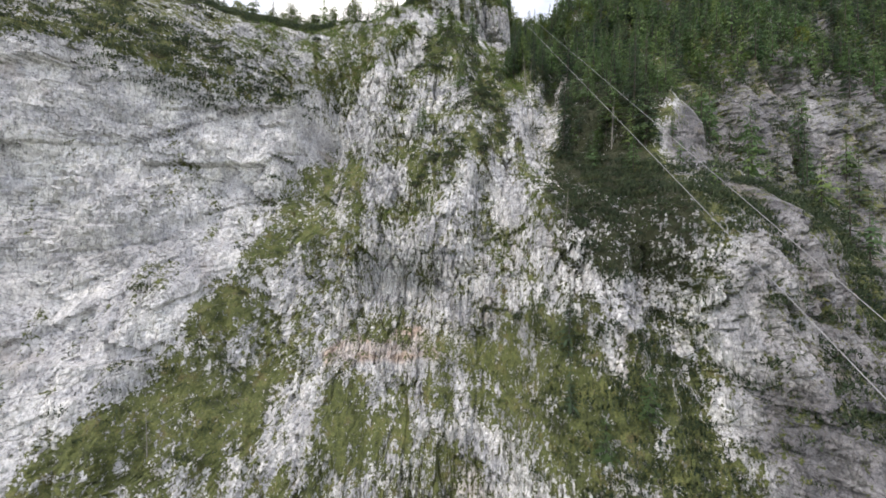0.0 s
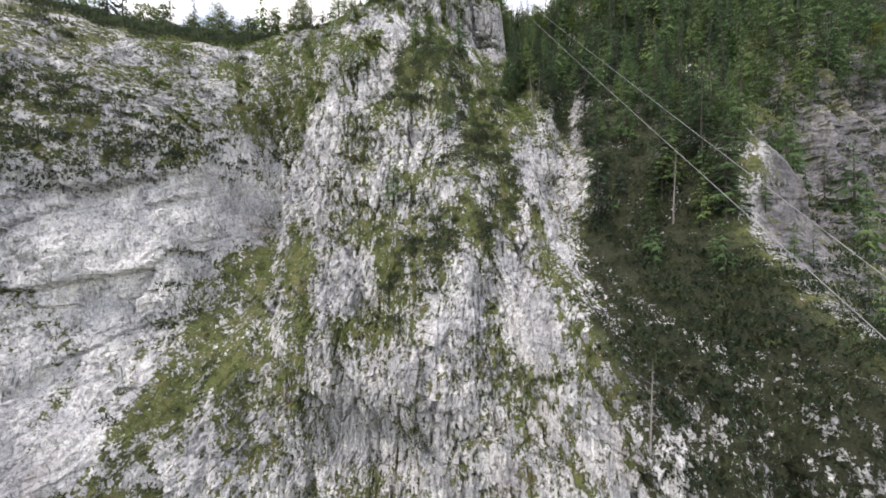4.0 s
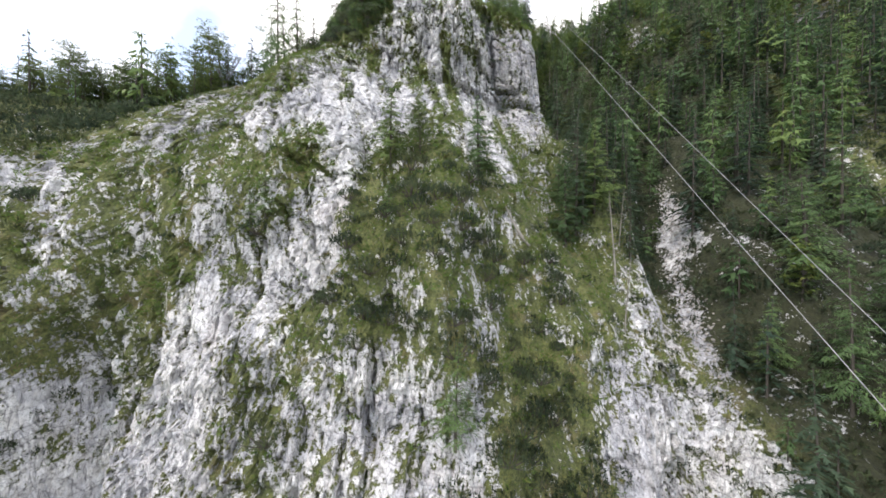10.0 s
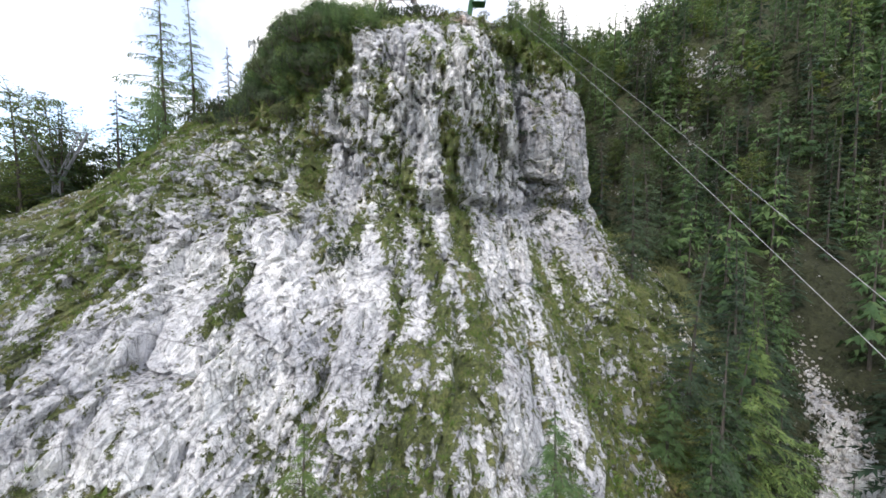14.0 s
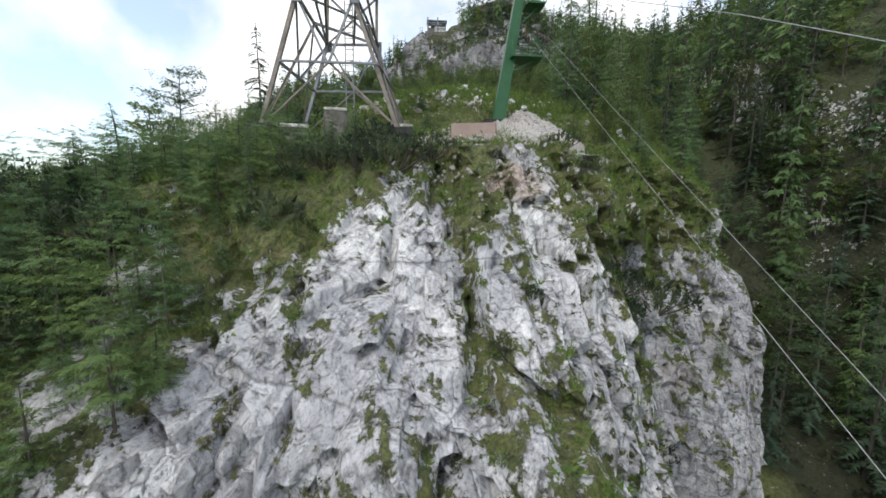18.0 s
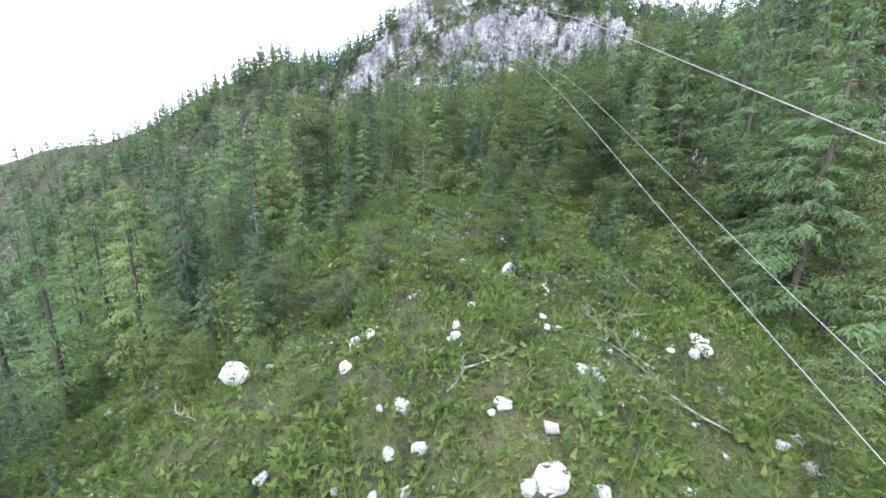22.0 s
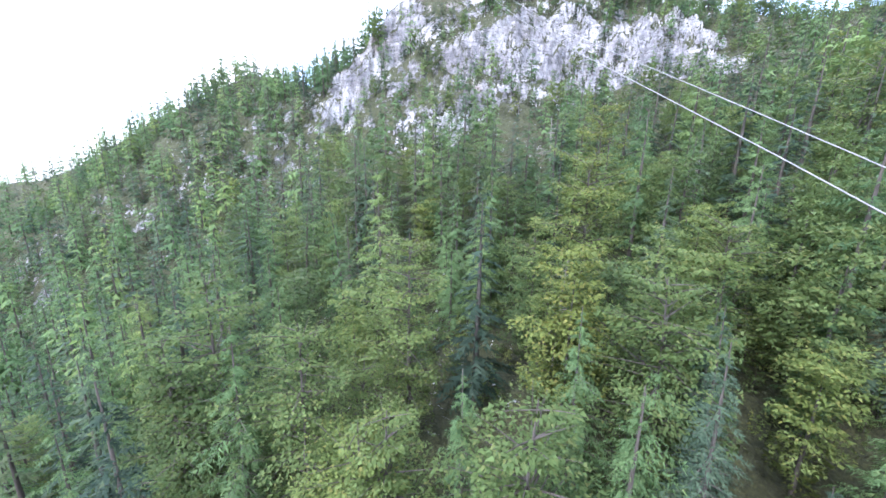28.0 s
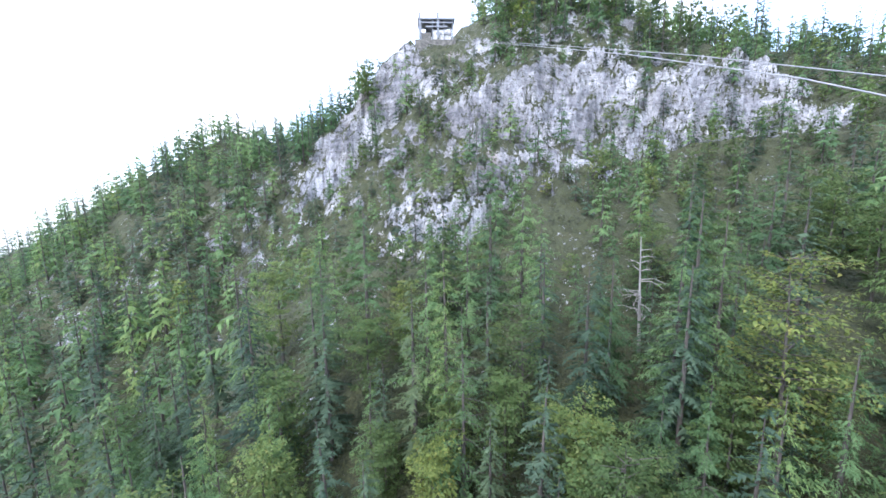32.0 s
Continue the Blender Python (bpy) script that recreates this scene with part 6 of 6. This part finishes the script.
DEAD = [plant("dead_tree", dead_tree(s, h, w), DEADWOOD, "bare grey dead tree with broken twigs", "dead tree", "twig_crown", DEADWOOD) for s, h, w in ((1, 6, 0.3), (2, 9, 0.12), (3, 5, 0.4))]
for ob in DEAD:
    ob.children[0].name = "trunk"
makers.append(DEAD)


def station():
    x0, y0 = 6.4, 274.0
    z0 = 142.9
    root = tagged(new("summit_station"), "small cable car station with steel frame and flat roofs", "station")
    c = part("concrete_base", box_mesh("concrete_base", 10.5, 7, 5.0, CONCRETE, 0.1), root)
    c.location = (x0, y0, z0 - 5)
    part("hall", box_mesh("hall", 4.6, 5, 2.7, CAP, 0.05), root, "white rendered hall").location = (x0 + 1.8, y0, z0)
    part("hall", box_mesh("hall", 2.6, 4.5, 2.1, CONCRETE, 0.05), root).location = (x0 - 2.3, y0, z0)
    for z, w in ((z0 + 5.0, 9.6), (z0 + 3.1, 5.6)):
        part("roof", box_mesh("roof", w, 6, 0.35, STEEL, 0.03), root).location = (x0 + 0.4, y0, z)
    for x in (-3.6, -0.6, 2.4, 4.6):
        for y in (-2.4, 2.4):
            bar("column", (x0 + x, y0 + y, z0), (x0 + x, y0 + y, z0 + 5.2), 0.3, STEEL, root, False)
    for x in (-3.9, 0.8):
        bar("jib", (x0 + x, y0 - 2.6, z0 + 0.5), (x0 + x, y0 - 2.6, z0 + 6.6), 0.55, STEEL, root, False)
    bar("truss", (x0 - 3.9, y0 - 2.7, z0 + 4.3), (x0 + 4.6, y0 - 2.7, z0 + 4.3), 0.3, STEEL, root, False)
    for k in range(2):
        bar("window_band", (x0 + 0.2 + 2.1 * k, y0 - 2.53, z0 + 1.7), (x0 + 1.8 + 2.1 * k, y0 - 2.53, z0 + 1.7), 0.5, STEEL, root, False)
    side = tagged(new("service_mast"), "small steel lattice mast beside the summit station", "mast")
    for x, y in ((-7.6, -0.6), (-6.2, -0.6), (-7.6, 0.8), (-6.2, 0.8)):
        bar("leg", (x0 + x, y0 + y, z0 - 3), (x0 + x, y0 + y, z0 + 2.6), 0.16, STEEL, side)
    for h in (0.0, 1.3, 2.6):
        bar("strut", (x0 - 7.6, y0 - 0.6, z0 + h), (x0 - 6.2, y0 - 0.6, z0 + h), 0.12, STEEL, side)
        bar("strut", (x0 - 7.6, y0 + 0.8, z0 + h), (x0 - 6.2, y0 + 0.8, z0 + h), 0.12, STEEL, side)


station()


def gallery(a, b, z, depth):
    """A long flat-roofed gallery on the summit, on posts, with a row of tall windows between its mullions."""
    root = tagged(new("summit_gallery"), "long low summit building with a flat roof and windows", "building")
    a, b = np.array(a, float), np.array(b, float)
    d = unit(np.array([*(b - a), 0.0]))
    back = np.array([-d[1], d[0], 0]) * depth
    long_ = float(np.hypot(*(b - a)))
    turn = math.degrees(math.atan2(d[1], d[0]))
    mid = (a + b) / 2 + back[:2] / 2
    for name, w, e, h, z0, mat in (("floor_slab", long_, depth, 0.4, z - 3.4, CONCRETE), ("roof", long_ + 0.8, depth + 0.8, 0.35, z - 0.3, STEEL_BROWN), ("rear_wall", long_, 0.3, 2.8, z - 3.05, CAP)):
        ob = part(name, box_mesh(name, w, e, h, mat, 0.02), root)
        shift = back[:2] * 0.45 if name == "rear_wall" else 0
        ob.matrix_basis = pose(*(mid + shift), z0, 0, 0, turn)
    n = 14
    for k in range(n + 1):
        p = a + (b - a) * k / n
        bar("mullion", (*p, z - 3.1), (*p, z - 0.25), 0.22, STEEL_BROWN, root, False)
        if k % 2 == 0:
            q = p + back[:2] * 0.1
            bar("post", (*q, z - 7.5), (*q, z - 3.3), 0.35, CONCRETE, root, False)
    bar("parapet", (*a, z - 2.2), (*b, z - 2.2), 0.16, CAP, root, False, "white parapet rail")


gallery((23, 276), (41, 263), 156.3, 5.0)


def y_pylon(x, y, z, h):
    """A slender Y-shaped lattice pylon on the saddle."""
    root = tagged(new("power_line_pylon"), "slender grey lattice pylon with spread arms on the grassy saddle", "pylon")
    w = 0.055 * h
    lv = [0, 0.15, 0.3, 0.45]
    tops = []
    for sx in (-1, 1):
        for sy in (-1, 1):
            bar("leg", (sx * w, sy * w, -0.5), (sx * w * 0.45, sy * w * 0.5, 0.45 * h), 0.11, STEEL, root)
            bar("arm", (sx * w * 0.45, sy * w * 0.5, 0.45 * h), (sx * 0.27 * h, sy * w * 0.4, h), 0.10, STEEL, root)
            bar("arm", (sx * w * 0.2, sy * w * 0.5, 0.5 * h), (sx * 0.20 * h, sy * w * 0.4, h), 0.08, STEEL, root)
    for a, b in zip(lv[:-1], lv[1:]):
        for sy in (-1, 1):
            wa, wb = w * (1 - 1.2 * a), w * (1 - 1.2 * b)
            bar("brace", (-wa, sy * wa, a * h), (wb, sy * wb, b * h), 0.07, STEEL, root)
            bar("brace", (wa, sy * wa, a * h), (-wb, sy * wb, b * h), 0.07, STEEL, root)
    for sx in (-1, 1):
        for k in range(6):
            t0, t1 = k / 6, (k + 1) / 6
            bar("brace", (sx * (w * 0.45 + (0.27 * h - w * 0.45) * t0), 0, h * (0.45 + 0.55 * t0)), (sx * (w * 0.2 + (0.20 * h - w * 0.2) * t1), 0, h * (0.5 + 0.5 * t1)), 0.07, STEEL, root)
    bar("crossarm", (-0.3 * h, 0, h), (0.3 * h, 0, h), 0.08, STEEL, root)
    placed(root, x, y, z, 25)


y_pylon(-36.3, 90.0, 44.5, 8.6)


# ---- trees that stand out ----
BIG = (
    # kind, pattern, x, y, height
    (0, 2, 17.8, 76.0, 14.0),
    (0, 2, -29.5, 94.5, 19.5), (0, 1, -27.0, 91.0, 9.0), (0, 0, -25.5, 93.0, 13.0), (0, 1, -32.0, 97.0, 15.0), (2, 1, -20.0, 109.0, 10.0), (2, 2, -16.5, 106.5, 8.5), (1, 0, -15.0, 115.4, 12.0), (1, 1, -24.0, 97.0, 8.0),
    (0, 0, 13.2, 119.0, 12.5), (0, 2, 17.5, 124.0, 14.0), (0, 1, -4.9, 139.3, 8.0), (0, 3, 1.2, 141.0, 8.6), (0, 2, -17.0, 148.0, 15.5), (2, 0, 8.0, 141.0, 8.5), (2, 1, 14.0, 137.0, 10.0),
    (4, 0, 0.2, 138.0, 5.0), (4, 0, 10.3, 167.6, 8.0), (1, 2, 10.6, 168.4, 7.5), (4, 2, 18.9, 195.8, 10.0), (4, 2, 27.0, 178.8, 8.0), (4, 1, 30.0, 133.0, 12.0), (4, 1, 19.1, 70.5, 11.0), (4, 0, -9.0, 128.0, 5.0), (4, 2, -15.6, 138.0, 6.0),
)
for i, (kind, pat, x, y, h) in enumerate(BIG):
    c = int(np.argmin(np.abs(xs - x)))
    row = int(np.argmin(np.abs(GY[c] - y)))
    stand(kind, pat, x, float(GY[c, row]), float(GZ[c, row]) - 0.25, h / TALL[kind][pat], i * 1.7)

# kind, pattern, x, z, height: trees that stand out on the front
FRONT_TREES = ((0, 0, -5.8, 30.6, 7.6), (2, 0, -2.8, 30.8, 5.8), (0, 1, 3.2, 29.2, 8.8), (0, 2, -5.5, 24.5, 4.0), (0, 3, 19.5, 26.0, 13.0), (4, 1, 21.8, 21.7, 7.5), (0, 0, 15.5, 27.5, 7.0), (0, 1, -17, 24.8, 4.6), (0, 2, -18.5, 24, 3.6))
GORGE_TREES = ((0, 0, 41, 13, 14), (0, 1, 45.5, 9, 15), (4, 1, 35, -8.5, 12), (0, 3, 38, 17.4, 13), (0, 2, 42, 20.7, 11), (0, 0, 40, 13.1, 14), (0, 1, 31, 9.4, 8), (0, 2, 35, 10.6, 6.5), (4, 1, -45.5, -67, 8), (0, 0, 35, -2.4, 15), (0, 2, 41.5, -7.3, 16), (0, 3, 26.5, -55.5, 8), (0, 1, 21.2, -61.2, 7), (4, 1, 18, -30.2, 8), (0, 1, 0.2, 8.5, 7), (0, 3, -8.5, -5, 8), (4, 1, 18.8, 13.2, 8))
for i, (kind, pat, x, z, h) in enumerate(FRONT_TREES + GORGE_TREES):
    c = int(np.argmin(np.abs(xs - x)))
    row = int(np.argmin(np.abs(GZ[c, :N_FRONT] - z)))
    stand(kind, pat, x, float(GY[c, row]), float(GZ[c, row]) - 0.3, h / TALL[kind][pat], i * 1.9, wide=1.4 if kind == 0 else 1.0)

# saplings and bushes round the pedestals, on the head's shoulder and on the saddle
def plant_at(kind, i, x, y, h):
    c = int(np.argmin(np.abs(xs - x)))
    row = int(np.argmin(np.abs(GY[c] - y)))
    stand(kind, i, x, float(GY[c, row]), float(GZ[c, row]) - 0.05, h / TALL[kind][i % len(TALL[kind])], i * 1.3, wide=1.8 if kind == 0 and h < 4 else 1.0)


for i, (kind, x, y, h) in enumerate((
    (0, -9.6, 97.6, 2.2), (0, -8.9, 97.0, 1.6), (0, -5.2, 98.2, 1.5), (0, -4.2, 98.0, 1.7), (0, -3.4, 97.4, 1.2), (0, -5.9, 97.3, 1.4), (0, -1.0, 101.0, 1.5), (0, -0.6, 102.2, 1.2),
    (0, -10.5, 99.0, 3.0), (0, -12.0, 98.5, 2.6), (0, -4.4, 100.8, 1.1), (0, -1.4, 106.6, 1.6), (0, -7.5, 96.5, 1.3), (2, -10.8, 96.2, 1.6), (2, -6.6, 96.0, 1.2), (2, 7.5, 103.0, 2.2), (2, 8.6, 101.5, 2.6), (0, 9.5, 99.5, 2.4),
    (0, -11.4, 97.2, 2.4), (0, -9.9, 98.8, 2.6), (0, -9.2, 99.6, 2.0), (0, -12.6, 96.0, 2.8), (0, -8.2, 97.9, 1.5), (0, -13.6, 99.5, 3.4), (0, -4.9, 99.6, 1.3), (0, -1.8, 100.0, 1.0), (2, 9.8, 103.6, 3.2), (1, 10.6, 101.2, 3.0),
    (2, -9.5, 113.0, 4.6), (2, -12.0, 116.5, 5.5), (2, -8.0, 118.5, 3.4), (2, -14.0, 111.0, 4.2), (2, 8.6, 113.5, 3.0), (0, 10.4, 112.0, 7.5), (0, 12.6, 115.5, 8.5), (2, -5.5, 121.0, 2.8), (2, 2.6, 117.2, 1.6), (1, -2.2, 122.5, 2.6), (0, 0.6, 123.0, 3.0), (2, 6.0, 121.5, 2.4), (2, -3.8, 120.0, 2.0), (0, -6.8, 122.5, 3.8), (1, -8.6, 121.2, 3.4),
    (0, 13.2, 108.5, 6.5), (2, 15.0, 111.0, 7.5), (1, 12.0, 110.2, 5.5), (0, 16.4, 115.5, 8.5), (2, 14.2, 118.5, 7.0), (0, 17.2, 107.0, 8.0), (0, 18.0, 120.0, 9.0), (1, 19.0, 112.0, 9.0), (2, 12.4, 105.5, 4.5), (0, 14.6, 103.5, 6.0),
)):
    plant_at(kind, i, x, y, h)
rs = np.random.default_rng(15)
for i, (x, y, h) in enumerate(((-9.0, 86.8, 3.4), (-10.5, 85.4, 3.0), (-8.0, 88.0, 2.6), (-11.5, 86.4, 4.0), (-7.4, 89.4, 2.2), (-12.5, 88.0, 4.2), (-9.8, 89.6, 2.8), (-6.6, 91.0, 1.8), (-13.4, 85.4, 3.8), (-8.6, 91.4, 2.2))):
    plant_at(0, i, x, y, 0.62 * h)
for i in range(9):
    plant_at(0, i, rs.uniform(-7.5, -0.5), rs.uniform(98, 104), rs.uniform(0.7, 1.5))
for i in range(46):
    z = rs.uniform(55.5, 63.5)
    x = rs.uniform(-15, -4.8 - 0.8 * (64 - z))
    c = int(np.argmin(np.abs(xs - x)))
    row = int(np.argmin(np.abs(GZ[c, :N_FRONT] - z)))
    stand(0, i, x, float(GY[c, row]), float(GZ[c, row]) - 0.2, rs.uniform(0.9, 2.0) / TALL[0][i % 4], i * 1.3, wide=2.2)
for i in range(22):
    y = rs.uniform(87, 98)
    plant_at(0, i, rs.uniform(-16, -4.6 - 0.35 * max(0, 94 - y)), y, rs.uniform(0.8, 2.0))
for i in range(60):
    plant_at(int(rs.choice([2, 2, 2, 0, 1])), i, rs.uniform(-18, 20), rs.uniform(119, 142), rs.uniform(1.2, 3.4))
for i in range(48):
    x = rs.uniform(-15, 15)
    if abs(x - 1) > 2.5:
        plant_at(int(rs.choice([2, 2, 2, 0, 1])), i, x, rs.uniform(110, 126), rs.uniform(0.8, 2.4))
for i in range(14):
    plant_at(int(rs.choice([2, 2, 0])), i, rs.uniform(7, 15), rs.uniform(92, 102), rs.uniform(1.0, 2.6))
for i in range(12):
    x, y = rs.uniform(3.5, 11), rs.uniform(92.5, 97)
    stand(3, i, x, y, ground_at(x, y) - 0.1, rs.uniform(0.3, 0.6), i * 1.1)
for x, y, s in ((-3.6, 94.6, 0.7), (-2.2, 94.8, 0.75), (-4.8, 94.9, 0.7), (-1.0, 95.0, 0.6), (-3.0, 95.8, 0.7), (-5.8, 94.4, 0.55), (0.6, 89.2, 0.22), (1.6, 90.6, 0.28), (6.8, 95.2, 0.6), (8.6, 95.8, 0.8), (9.8, 97.2, 0.9)):
    stand(3, int(x * 10), x, y, ground_at(x, y) - 0.1, s, x)
